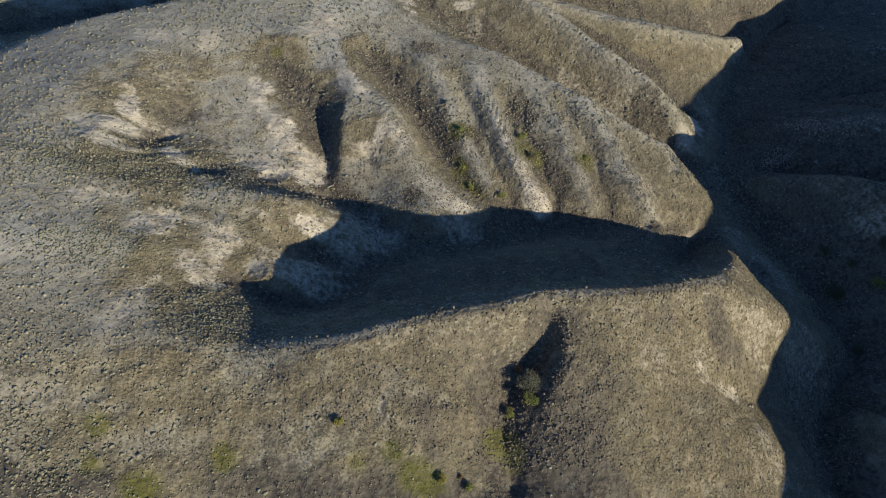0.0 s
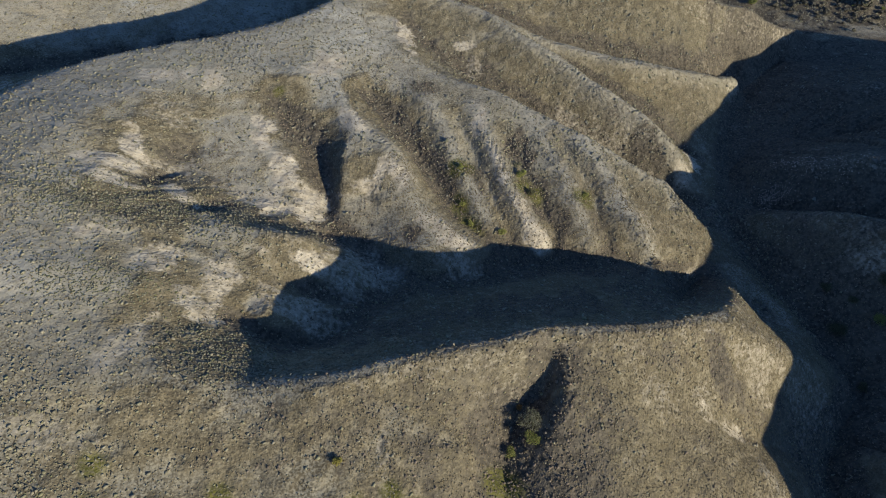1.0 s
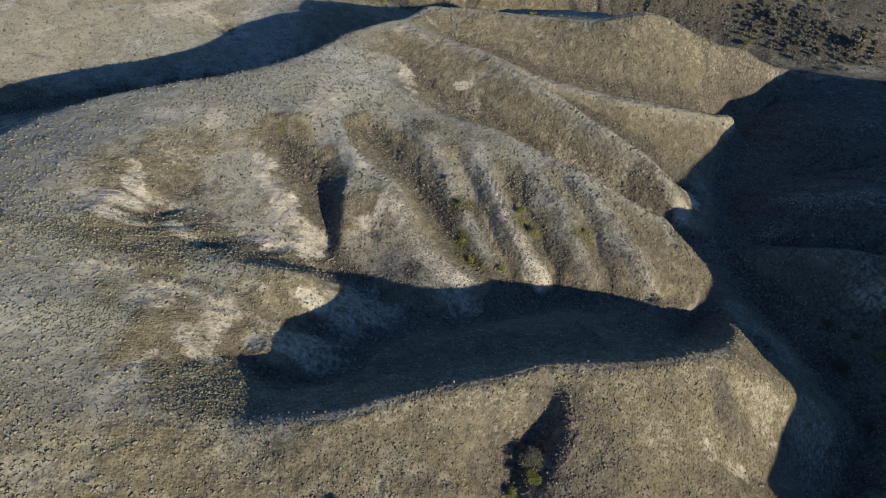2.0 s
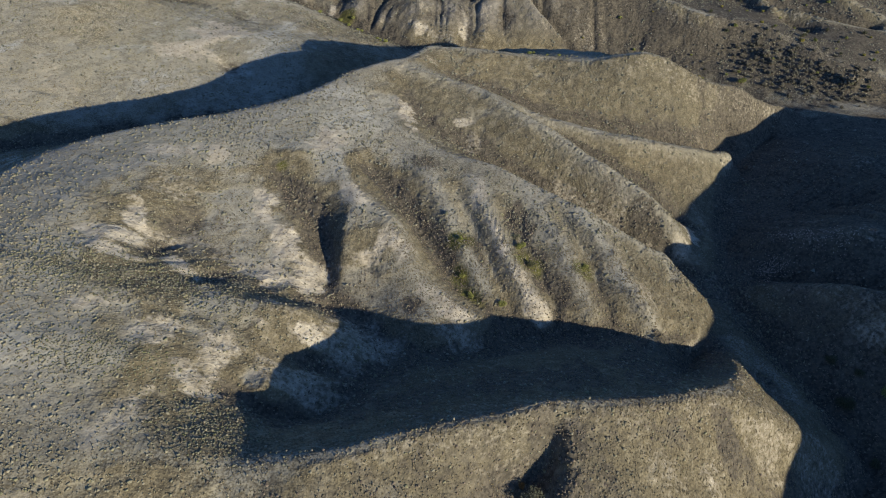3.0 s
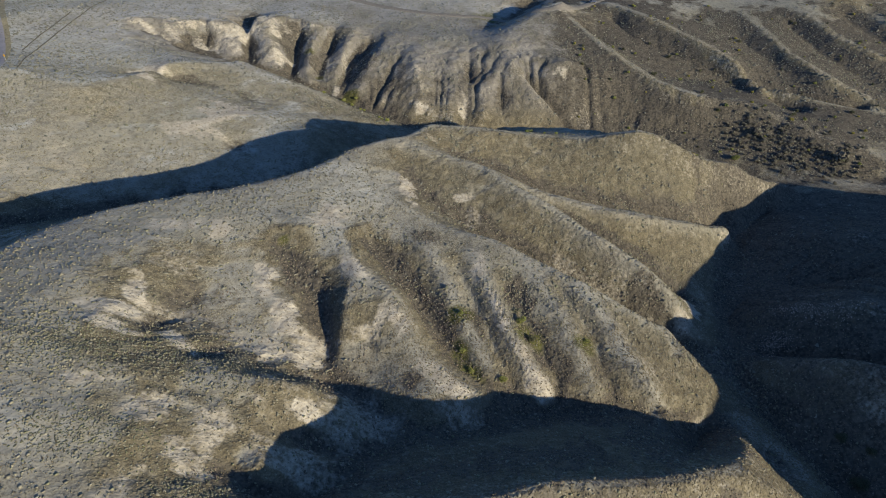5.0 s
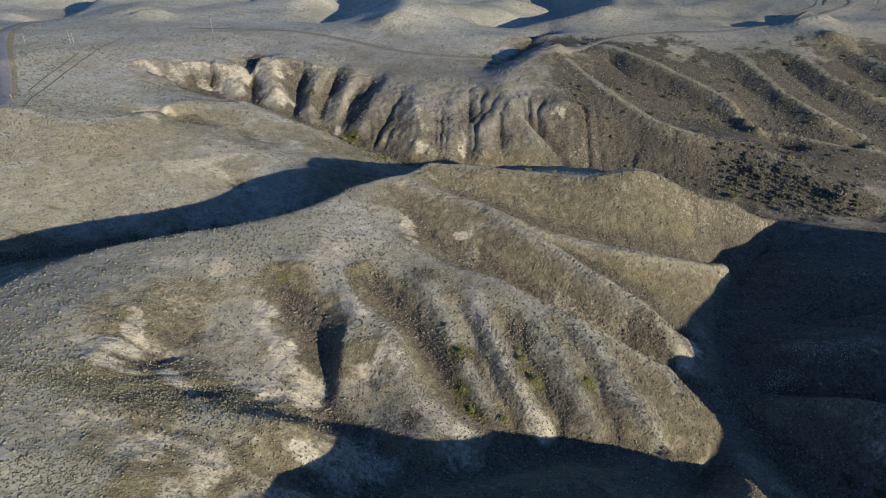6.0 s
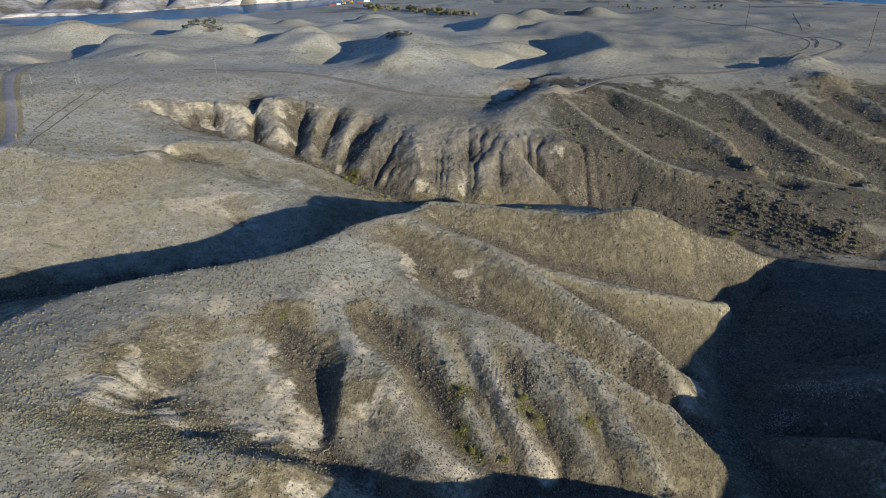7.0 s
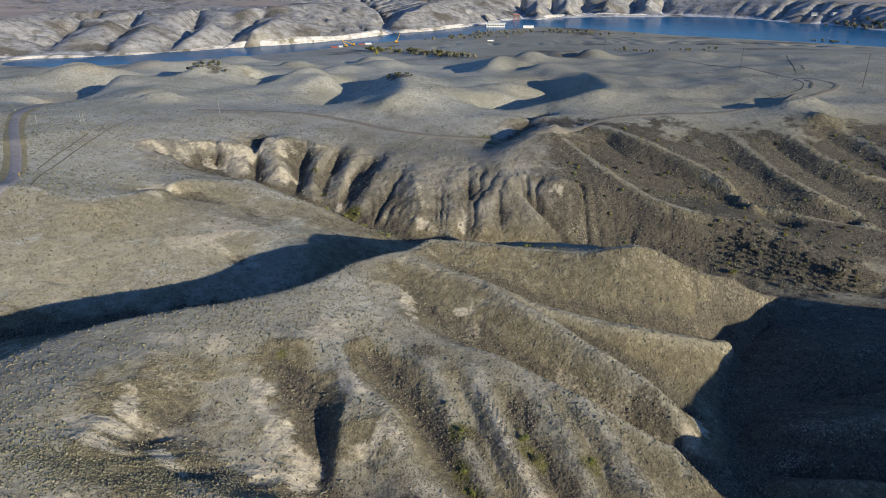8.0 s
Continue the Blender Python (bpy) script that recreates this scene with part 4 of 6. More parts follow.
STRAW = [(-130.6, 291.5, 10, 9, 0, 1.0), (-108.4, 310.8, 24, 14, 0, 0.8), (-80.5, 309.4, 22, 13, 0, 0.8), (-55.1, 307.0, 16, 8, 0, 1.0), (-88.5, 286.8, 16, 8, 0, 0.8)]


def pale_patch(x, y, long, wide, turn=0.0, strength=1.0):
    """A patch of bare pale clay."""
    PALE.append((x, y, long, wide, turn, strength))


def green_patch(x, y, size):
    """A low green mat of grass or creeping shrub."""
    LUSH.append((x, y, size))


def brush_shade_patch(x, y, long, wide, turn=0.0, strength=0.8):
    """A patch of dark brown brush; a few are painted in to deepen shade."""
    BRUSH.append((x, y, long, wide, turn, strength))


brush_shade_patch(172.0, 298.0, 36, 15, -32, 1.0)
brush_shade_patch(118.0, 240.0, 24, 11, 18, 0.6)
brush_shade_patch(23.6, 52.9, 9, 11, 10, 0.95)
brush_shade_patch(20.4, 74.6, 3.5, 6, 0, 0.8)
brush_shade_patch(16.5, 61.7, 3.5, 7, 0, 0.8)
brush_shade_patch(-2.5, 54.6, 4, 7, 0, 0.45)
brush_shade_patch(-8.8, 63.5, 6, 4, 0, 0.3)
brush_shade_patch(40.9, 53.2, 7, 6, 0, 0.3)
brush_shade_patch(51.5, 76.9, 3, 6, 20, 0.4)
brush_shade_patch(54.6, 68.0, 6, 2.5, 0, 0.6)
brush_shade_patch(65.8, 77.2, 2, 7, 10, 0.5)
brush_shade_patch(-40.4, 153.1, 4, 8, 25, 0.85)
brush_shade_patch(-34.9, 142.7, 4, 8, 10, 0.9)
brush_shade_patch(-21.6, 168.8, 3.5, 8, 35, 0.75)
brush_shade_patch(-13.8, 159.5, 3.5, 8, 30, 0.75)
brush_shade_patch(-6.3, 148.4, 4, 8, 20, 0.85)
brush_shade_patch(1.0, 144.1, 3, 9, 20, 0.6)
brush_shade_patch(9.6, 142.5, 3, 10, 20, 0.6)
brush_shade_patch(22.4, 154.7, 4, 7, 20, 0.8)
brush_shade_patch(26.4, 138.7, 4, 9, 20, 0.7)
brush_shade_patch(32.2, 131.4, 4, 7, 10, 0.5)
brush_shade_patch(43.4, 132.0, 4, 7, 10, 0.4)
brush_shade_patch(70.2, 168.7, 3, 8, 35, 0.8)
brush_shade_patch(55.3, 180.1, 5, 4, 0, 0.5)
brush_shade_patch(-60.2, 140.1, 6, 7, 0, 0.35)
brush_shade_patch(-21.3, 126.6, 7, 4, 0, 0.35)
brush_shade_patch(-7.8, 119.3, 5, 4, 0, 0.6)
brush_shade_patch(-4.2, 174.5, 5, 6, 0, 0.5)
brush_shade_patch(64.3, 170.7, 6, 5, 0, 0.6)
brush_shade_patch(27.7, 229.4, 3, 5, 0, 0.4)
brush_shade_patch(-72.6, 360.4, 5, 8, 0, 0.7)
brush_shade_patch(-43.2, 358.9, 6, 8, 0, 0.6)
brush_shade_patch(-26.0, 339.6, 8, 8, 0, 0.5)
brush_shade_patch(20.6, 344.2, 10, 6, 0, 0.4)
brush_shade_patch(-217.9, 643.2, 10, 18, 0, 0.5)
brush_shade_patch(-39.8, 596.3, 12, 24, 0, 0.6)
brush_shade_patch(24.9, 74.1, 5, 5, 0, 0.8)
brush_shade_patch(22.7, 64.9, 7, 8, 10, 0.75)
brush_shade_patch(26.3, 59.0, 6, 9, 10, 0.8)
brush_shade_patch(18.8, 47.8, 8, 6, 0, 0.7)
brush_shade_patch(29.6, 47.1, 8, 5, 0, 0.6)
brush_shade_patch(61.5, 79.7, 3.5, 9, 10, 0.8)
brush_shade_patch(67.6, 75.9, 4, 5, 0, 0.7)
brush_shade_patch(52.9, 66.0, 8, 2.5, 0, 0.85)
brush_shade_patch(56.0, 60.1, 7, 4, 0, 0.7)
brush_shade_patch(58.6, 51.6, 6, 7, 0, 0.6)
brush_shade_patch(47.0, 78.2, 4, 5, 0, 0.6)
brush_shade_patch(9.4, 68.0, 5, 6, 0, 0.5)
brush_shade_patch(39.2, 77.6, 6, 3, 0, 0.45)
brush_shade_patch(41.3, 58.1, 26, 18, 0, 0.52)
brush_shade_patch(1.7, 51.1, 18, 12, 0, 0.32)
brush_shade_patch(149.0, 315.8, 24, 16, 0, 1.0)
brush_shade_patch(167.0, 301.7, 26, 18, 0, 1.0)
brush_shade_patch(187.4, 290.8, 26, 18, 0, 1.0)
# dark colour that deepens the shade on the spine's side away from the sun
brush_shade_patch(20.0, 92.0, 26, 8, 12, 0.6)
brush_shade_patch(55.0, 104.0, 22, 10, 10, 0.65)
brush_shade_patch(-10.0, 86.0, 18, 7, 10, 0.5)
brush_shade_patch(45.0, 117.0, 40, 5, 5, 0.6)
# darker ground on the near spur and the bench below the near slope
brush_shade_patch(18.0, 73.0, 45, 8, 12, 0.4)
brush_shade_patch(-12.0, 58.0, 26, 8, 5, 0.3)
brush_shade_patch(-62.0, 39.0, 26, 6, 0, 0.6)
brush_shade_patch(-14.0, 42.0, 36, 5.5, 0, 0.6)
brush_shade_patch(30.0, 44.0, 26, 8, 0, 0.7)
# head of the basin and the plateau side
pale_patch(-79.8, 123.6, 6, 4, 20)
pale_patch(-77.3, 132.0, 3, 7, 20)
pale_patch(-78.2, 116.3, 7, 2.5, 0)
pale_patch(-74.3, 97.6, 6, 2.5, 15, 0.7)
pale_patch(-59.7, 94.6, 6, 4, 60, 0.6)
pale_patch(-47.7, 92.6, 4, 8, 0, 0.6)
pale_patch(-51.3, 84.9, 7, 3, -30, 0.6)
pale_patch(-41.0, 103.6, 4, 5, 0, 0.5)
pale_patch(-31.4, 103.9, 4, 3, 30, 0.9)
pale_patch(-58.9, 71.2, 3, 10, -20, 0.5)
pale_patch(-68.0, 52.6, 12, 3, 0, 0.35)
pale_patch(-77.4, 80.9, 9, 3, 0, 0.35)
pale_patch(-96.6, 132.3, 14, 6, 10, 0.4)
pale_patch(-87.9, 150.7, 12, 3, 25, 0.5)
pale_patch(-81.4, 163.9, 7, 4, 0, 0.7)
pale_patch(-66.2, 166.6, 4, 6, 0, 0.9)
pale_patch(-72.3, 166.4, 6, 4, -40, 0.6)
pale_patch(-71.5, 149.8, 11, 6, 0, 0.35)
# south face of the hill
pale_patch(-64.2, 119.5, 6, 2.5, -35, 0.9)
pale_patch(-65.5, 131.6, 8, 5, 0, 0.45)
pale_patch(-50.3, 149.9, 3.5, 7, 20, 1.0)
pale_patch(-41.9, 136.4, 4, 8, 15, 1.1)
pale_patch(-41.0, 124.7, 9, 4, 0, 1.0)
pale_patch(-36.1, 129.0, 5, 5, 0, 1.0)
pale_patch(-52.1, 125.8, 7, 4, 0, 0.5)
pale_patch(-35.1, 177.7, 5, 8, 0, 0.9)
pale_patch(-25.9, 155.6, 5, 5, 0, 0.8)
pale_patch(-14.3, 138.6, 5, 6, 20, 0.9)
pale_patch(-21.0, 134.2, 6, 3, 0, 0.6)
pale_patch(-3.5, 123.4, 5, 4, 0, 0.6)
pale_patch(2.3, 117.7, 7, 3, 0, 0.8)
pale_patch(10.9, 161.2, 3.5, 7, 0, 0.7)
pale_patch(16.0, 145.9, 2.5, 9, 20, 0.9)
pale_patch(21.0, 133.3, 2.5, 8, 20, 0.7)
pale_patch(25.9, 124.1, 3, 4, 0, 0.8)
pale_patch(55.4, 179.7, 3, 10, 40, 0.4)
pale_patch(43.2, 177.4, 3, 12, 50, 0.4)
pale_patch(55.9, 132.0, 3, 7, 0, 0.4)
pale_patch(78.5, 165.6, 5, 4, 0, 0.6)
pale_patch(84.6, 176.6, 3, 6, 0, 0.8)
pale_patch(10.0, 194.0, 3, 6, 0, 0.4)
pale_patch(-12.4, 199.1, 4, 8, 20, 0.8)
pale_patch(6.5, 202.0, 5, 2, 10, 0.8)
pale_patch(108.9, 219.7, 6, 3, 0, 0.25)
pale_patch(103.7, 229.0, 6, 2, 0, 0.4)
# basin and near spur
pale_patch(-30.7, 89.7, 10, 7, 0, 0.5)
pale_patch(-20.0, 107.0, 12, 8, 0, 0.45)
pale_patch(5.2, 113.7, 8, 4, 0, 0.6)
pale_patch(73.5, 84.3, 5, 7, 0, 0.42)
pale_patch(90.9, 86.5, 8, 10, 0, 0.35)
pale_patch(70.7, 58.9, 3.5, 10, 20, 0.42)
pale_patch(44.0, 70.8, 7, 6, 0, 0.5)
pale_patch(55.8, 74.1, 5, 6, 0, 0.5)
pale_patch(37.8, 59.6, 6, 5, 0, 0.4)
pale_patch(63.5, 71.2, 5, 3, 0, 0.6)
pale_patch(-10.6, 54.1, 1.5, 7, 0, 0.5)
pale_patch(87.1, 115.0, 4, 9, 20, 0.35)
# foot of the spurs above the valley bottom
pale_patch(91.0, 104.0, 5, 14, 0, 0.2)
pale_patch(88.0, 152.0, 4, 10, 0, 0.25)
pale_patch(92.0, 188.0, 5, 10, 10, 0.25)
pale_patch(138.0, 252.0, 8, 2.5, 20, 0.3)
# beyond the valley
pale_patch(-95.8, 276.9, 12, 8, 40, 1.0)
pale_patch(-102.1, 257.1, 14, 6, 10, 0.6)
pale_patch(-137.0, 304.0, 4, 12, -25, 0.8)
pale_patch(-105.0, 259.0, 3, 10, -35, 0.9)
pale_patch(-97.0, 273.0, 3, 9, -25, 0.9)
pale_patch(-134.0, 287.0, 6, 4, 0, 0.9)
pale_patch(-133.4, 306.0, 3, 12, 0, 0.9)
pale_patch(-133.0, 326.0, 3, 10, 0, 0.7)
pale_patch(-100.0, 265.0, 12, 3, 50, 1.0)
pale_patch(-92.0, 283.0, 5, 4, 0, 1.0)
pale_patch(-141.1, 222.9, 10, 8, 0, 0.35)
pale_patch(-149.6, 215.8, 4, 14, 0, 0.3)
pale_patch(-128.5, 392.8, 12, 6, 0, 0.4)
pale_patch(-163.3, 364.7, 10, 4, -10, 0.95)
pale_patch(-149.6, 366.9, 7, 7, 0, 0.9)
pale_patch(-136.8, 366.8, 5, 4, 0, 0.7)
pale_patch(-114.4, 376.3, 4, 7, 0, 1.1)
pale_patch(-120.9, 369.1, 8, 6, 0, 0.75)
pale_patch(-98.3, 387.8, 10, 4, 0, 0.7)
pale_patch(-90.3, 364.0, 7, 3, 0, 0.9)
pale_patch(-73.3, 362.2, 2, 12, 0, 0.7)
pale_patch(-56.9, 371.0, 2.5, 10, 20, 0.6)
pale_patch(-57.7, 342.1, 2, 4, 0, 0.9)
pale_patch(-25.0, 350.0, 2, 5, 0, 0.7)
pale_patch(-15.3, 346.5, 6, 4, 0, 0.8)
pale_patch(-11.7, 325.0, 6, 6, 0, 0.9)
pale_patch(10.3, 327.8, 3, 6, 0, 0.75)
pale_patch(20.8, 334.7, 2.5, 9, 0, 0.6)
pale_patch(-31.4, 336.3, 3, 7, 0, 0.55)
pale_patch(36.6, 350.7, 3, 14, 20, 0.6)
pale_patch(74.8, 327.6, 12, 7, 0, 0.7)
pale_patch(73.2, 418.8, 14, 8, 40, 0.7)
pale_patch(-307.0, 553.2, 30, 50, 0, 0.9)
pale_patch(-346.0, 776.8, 24, 40, 0, 0.9)
pale_patch(-560.4, 884.9, 40, 40, 0, 0.8)
pale_patch(-351.7, 679.5, 30, 30, 0, 0.7)

green_patch(-57.6, 49.0, 2.4)
green_patch(-57.5, 43.5, 2.4)
green_patch(-49.6, 40.7, 4.1)
green_patch(-37.4, 46.6, 2.4)
green_patch(-15.3, 46.7, 2.2)
green_patch(-4.9, 46.1, 3.5)
green_patch(-8.5, 49.0, 2.2)
green_patch(-2.9, 44.9, 3.0)
green_patch(11.9, 54.2, 3.5)
green_patch(4.9, 144.9, 3.5)
green_patch(4.8, 133.6, 3.5)
green_patch(21.6, 140.7, 4.6)
green_patch(25.6, 138.7, 3.5)
green_patch(39.8, 138.2, 2.7)
green_patch(7.8, 128.3, 3.2)
green_patch(-47.6, 165.5, 1.3)
green_patch(-68.6, 352.8, 2.5)
green_patch(-75.2, 368.1, 3.0)
green_patch(28.3, 424.8, 10.0)
green_patch(-50.8, 336.7, 5.0)


def blot(x, y, marks, ragged):
    """How strongly a place lies in any of the ragged oval marks."""
    out = np.zeros(np.shape(x))
    for mx, my, a, b, turn, strength in marks:
        reach = 2.2 * max(a, b)
        rows = np.nonzero((y[:, 0] > my - reach) & (y[:, 0] < my + reach))[0]
        cols = np.nonzero((x[0] > mx - reach) & (x[0] < mx + reach))[0]
        if len(rows) == 0 or len(cols) == 0:
            continue
        part = np.s_[rows[0]:rows[-1] + 1, cols[0]:cols[-1] + 1]
        c, s = math.cos(radians(turn)), math.sin(radians(turn))
        dx, dy = x[part] - mx, y[part] - my
        r = np.hypot((dx * c + dy * s) / a, (dy * c - dx * s) / b)
        out[part] = np.maximum(out[part], strength * np.clip(1.7 * (1.16 - r + 0.6 * ragged[part]), 0, 1))
    return out


def zones(x, y, z, fall):
    """Fields over a grid: brush, bare clay, dark scrub, green, chalk."""
    inside = (x > near.x0) & (x < near.x0 + 640) & (y > near.y0) & (y < near.y0 + 520)
    rag = wave_noise(x, y, 5.0, 11, 4)
    torn = 0.6 * rag + np.where(inside, 0.32 * base.at(x, y, streaks), 0) + 0.25 * wave_noise(x, y, 1.6, 5, 2)
    gully = np.where(inside, near.at(x, y, wet), 0)
    large = wave_noise(x, y, 38.0, 21, 3)
    bare = blot(x, y, PALE, torn)
    bare = np.maximum(bare, np.clip((fall - 1.15) * 0.8 + 0.25 * rag, 0, 0.4))
    bare = np.maximum(bare, np.clip(0.5 * large + 0.45 * rag - 0.35, 0, 0.4))
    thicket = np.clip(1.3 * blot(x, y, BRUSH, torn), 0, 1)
    bare = bare * (1 - 0.75 * np.clip(thicket, 0, 1))
    swell = np.where(inside, near.at(x, y, bulge), 0)
    # crests stay pale and worn, hollows hold the brush; the long spurs across the valley are brushy all over
    brushy = np.clip((x - 40) / 40, 0, 1) * np.clip((y - 275) / 40, 0, 1) * np.clip((455 - y + 25 * large + 10 * rag) / 35, 0, 1)
    # far bank: dark brush colour laid on to deepen its shade
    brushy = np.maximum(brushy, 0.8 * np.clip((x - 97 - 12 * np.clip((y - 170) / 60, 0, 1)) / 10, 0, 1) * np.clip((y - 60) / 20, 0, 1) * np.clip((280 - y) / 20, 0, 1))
    bare = np.maximum(bare, np.clip(0.3 * swell + 0.3 * rag - 0.25, 0, 0.26)) * (1 - 0.6 * brushy * (swell < 0.2))
    cliff = np.where(inside, near.at(x, y, face), 0)
    bare = np.maximum(bare * (1 - 0.4 * cliff), cliff * np.clip(0.35 * swell + 0.8 * rag + 0.25 - 0.7 * np.clip((x + 105) / 50, 0, 1), 0, 0.8))
    beyond = np.clip(past_river(x, y) / 20, 0, 1)
    bare = np.maximum(bare, beyond * np.clip((fall - 0.6) * 0.6 + 0.5 * wave_noise(x, y, 40, 8, 4) - 0.1, 0, 0.14))
    chalk = beyond * np.clip(1 - (z + 46) / 8, 0, 1) * (z > -46.4) * np.clip(0.9 + 0.8 * wave_noise(x, y, 60, 9, 3), 0, 1)
    bare = np.maximum(bare, 0.32 * np.where(inside & (y > 290), near.at(x, y, np.clip(worn - 0.25, 0, 1)), 0))
    lush = blot(x, y, [(a, b, r, r, 0, 1.0) for a, b, r in LUSH], rag)
    scrub = np.clip(0.35 + 0.55 * wave_noise(x, y, 22.0, 33, 4), 0, 1) * (1 - bare) * (1 - lush)
    brush = np.clip(1.0 * brushy + 0.35 * brushy * rag - brushy * np.where(inside, near.at(x, y, np.clip(worn, 0, 1.3)), 0) + np.clip(-0.85 * swell - 0.1 + 0.35 * rag, 0, 0.85), 0, 1)
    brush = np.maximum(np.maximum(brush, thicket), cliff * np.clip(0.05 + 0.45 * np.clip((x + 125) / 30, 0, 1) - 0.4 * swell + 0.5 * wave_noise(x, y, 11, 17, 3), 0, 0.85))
    brush = np.maximum(brush, beyond * np.clip(0.12 + 0.75 * wave_noise(x, y, 55, 15, 5), 0, 0.6))
    brush = np.maximum(brush, (1 - beyond) * np.clip((y - 800) / 60, 0, 1) * np.clip(0.75 * wave_noise(x, y, 80, 19, 5) - 0.02, 0, 0.6))
    brush = np.maximum(brush, np.clip(1.5 * gully - 0.45 + 0.25 * rag, 0, 0.7) * (1 - beyond))
    # the near spur carries straw grass rather than brush
    brush = brush * (1 - 0.6 * np.clip((x - 32 + 5 * rag) / 6, 0, 1) * np.clip((86 - x) / 8, 0, 1) * np.clip((82 - y) / 8, 0, 1))
    brush = brush * (1 - 0.8 * np.clip(bare, 0, 1))
    return brush, np.clip(bare, 0, 1), scrub, np.clip(lush, 0, 1), np.clip(chalk, 0, 1)


# ---- the ground: one sheet out to the horizon ----
xs = spread(-140, 150, 0.95, (0.028, 0.028), -4900, 4900, 1000)
ys = spread(38, 392, 0.95, (0.1, 0.022), -3000, 4900, 2250)
gx, gy = np.meshgrid(xs, ys)
gz = relief(gx, gy)
slope_y, slope_x = np.gradient(gz, ys, xs)
steep = np.hypot(slope_x, slope_y)


def sheet(name, gx, gy, gz, material):
    rows, cols = gz.shape
    mesh = bpy.data.meshes.new(name)
    mesh.vertices.add(rows * cols)
    mesh.vertices.foreach_set("co", np.stack([gx, gy, gz], -1).astype(np.float32).ravel())
    i = (np.arange(rows - 1)[:, None] * cols + np.arange(cols - 1)).ravel()
    quads = np.stack([i, i + 1, i + cols + 1, i + cols], -1).astype(np.int32)
    mesh.loops.add(quads.size)
    mesh.loops.foreach_set("vertex_index", quads.ravel())
    mesh.polygons.add(len(quads))
    mesh.polygons.foreach_set("loop_start", np.arange(0, quads.size, 4, dtype=np.int32))
    mesh.polygons.foreach_set("use_smooth", np.ones(len(quads), bool))
    mesh.update(calc_edges=True)
    mesh.materials.append(material)
    return new(name, mesh)


def mark(ob, name, values):
    ob.data.attributes.new(name, "FLOAT", "POINT").data.foreach_set("value", np.asarray(values, np.float32).ravel())


brush, bare, scrub, lush, chalk = zones(gx, gy, gz, steep)
# pale grass, full from about 460 m outward, where it also imitates haze
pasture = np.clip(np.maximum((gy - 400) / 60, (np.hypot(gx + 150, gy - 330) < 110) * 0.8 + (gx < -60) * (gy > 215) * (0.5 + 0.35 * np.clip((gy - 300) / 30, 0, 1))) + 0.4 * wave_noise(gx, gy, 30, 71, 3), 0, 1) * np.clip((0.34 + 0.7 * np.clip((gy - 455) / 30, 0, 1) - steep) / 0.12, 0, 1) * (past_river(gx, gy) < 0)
# left plateau coloured paler, to make up for the low grazing sun
pasture = np.maximum(pasture, np.clip((-gx - 15 + 20 * np.clip((gy - 120) / 40, 0, 1)) / 30, 0, 1) * np.clip((215 - gy) / 10, 0, 1) * np.clip((gy - 62) / 20, 0, 1) * np.clip(0.42 + 0.25 * np.clip((gy - 130) / 30, 0, 1) + 0.2 * wave_noise(gx, gy, 16, 73, 3), 0, 1) * np.clip((0.4 - steep) / 0.15, 0, 1))
west = np.clip((-gx - 45) / 20, 0, 1) * (gy > 200) * np.clip((348 - gy) / 8, 0, 1)
pasture = np.maximum(pasture, 0.4 * west * np.clip((0.6 - steep) / 0.15, 0, 1) * np.clip(0.7 + 0.4 * wave_noise(gx, gy, 30, 77, 3), 0, 1))
pasture = pasture * (1 - 0.4 * np.clip((gx - 30) / 60, 0, 1) * (gy > 380))
straw_slope = np.clip(blot(gx, gy, STRAW, wave_noise(gx, gy, 8, 75, 3)), 0, 1)
on_crest = np.where((np.abs(gx - 20) < 315) & (gy < 300) & (gy > 0), near.at(gx, gy, np.clip(worn, 0, 1)), 0)
pasture = np.maximum(pasture * (1 - straw_slope), 0.4 * on_crest)
badland = np.maximum(np.clip(past_river(gx, gy) / 20, 0, 1), 0.35 * np.where((np.abs(gx - 20) < 315) & (gy < 495), near.at(gx, gy, cliffs), 0))
# steepness mask for the darker tone that offsets the low sun
hillside = np.clip((540 - gy) / 60, 0.15, 1) * np.clip((steep - 0.3 + 0.12 * wave_noise(gx, gy, 12, 81, 3)) / 0.16, 0, 1) * (past_river(gx, gy) < 0)
hillside = np.maximum(hillside * (1 - 0.8 * west), 0.4 * straw_slope)
ploughed = np.clip((gz - 2 + 3 * wave_noise(gx, gy, 90, 44, 2)) / 2, 0, 1) * np.clip((gy - 1300) / 60, 0, 1) * np.clip((0.1 - steep) / 0.05, 0, 1)
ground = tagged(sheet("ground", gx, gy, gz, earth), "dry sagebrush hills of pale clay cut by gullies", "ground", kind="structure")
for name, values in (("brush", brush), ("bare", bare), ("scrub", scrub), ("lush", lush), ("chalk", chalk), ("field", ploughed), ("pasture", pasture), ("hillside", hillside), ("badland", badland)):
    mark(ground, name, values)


# ---- water ----
def flat_sheet(name, corners, z, material):
    bm = bmesh.new()
    top = [bm.verts.new((x, y, z)) for x, y in corners]
    low = [bm.verts.new((x, y, z - 2)) for x, y in corners]
    bm.faces.new(top)
    bm.faces.new(low[::-1])
    for a in range(len(corners)):
        b = (a + 1) % len(corners)
        bm.faces.new((low[a], low[b], top[b], top[a]))
    mesh = bpy.data.meshes.new(name)
    bm.to_mesh(mesh)
    bm.free()
    mesh.materials.append(material)
    return new(name, mesh)


tagged(flat_sheet("water", [(-4000, 900), (4000, 900), (4000, 2700), (-4000, 2700)], -46.4, water_surface),
       "calm blue river water between pale bluffs", "water", kind="structure")


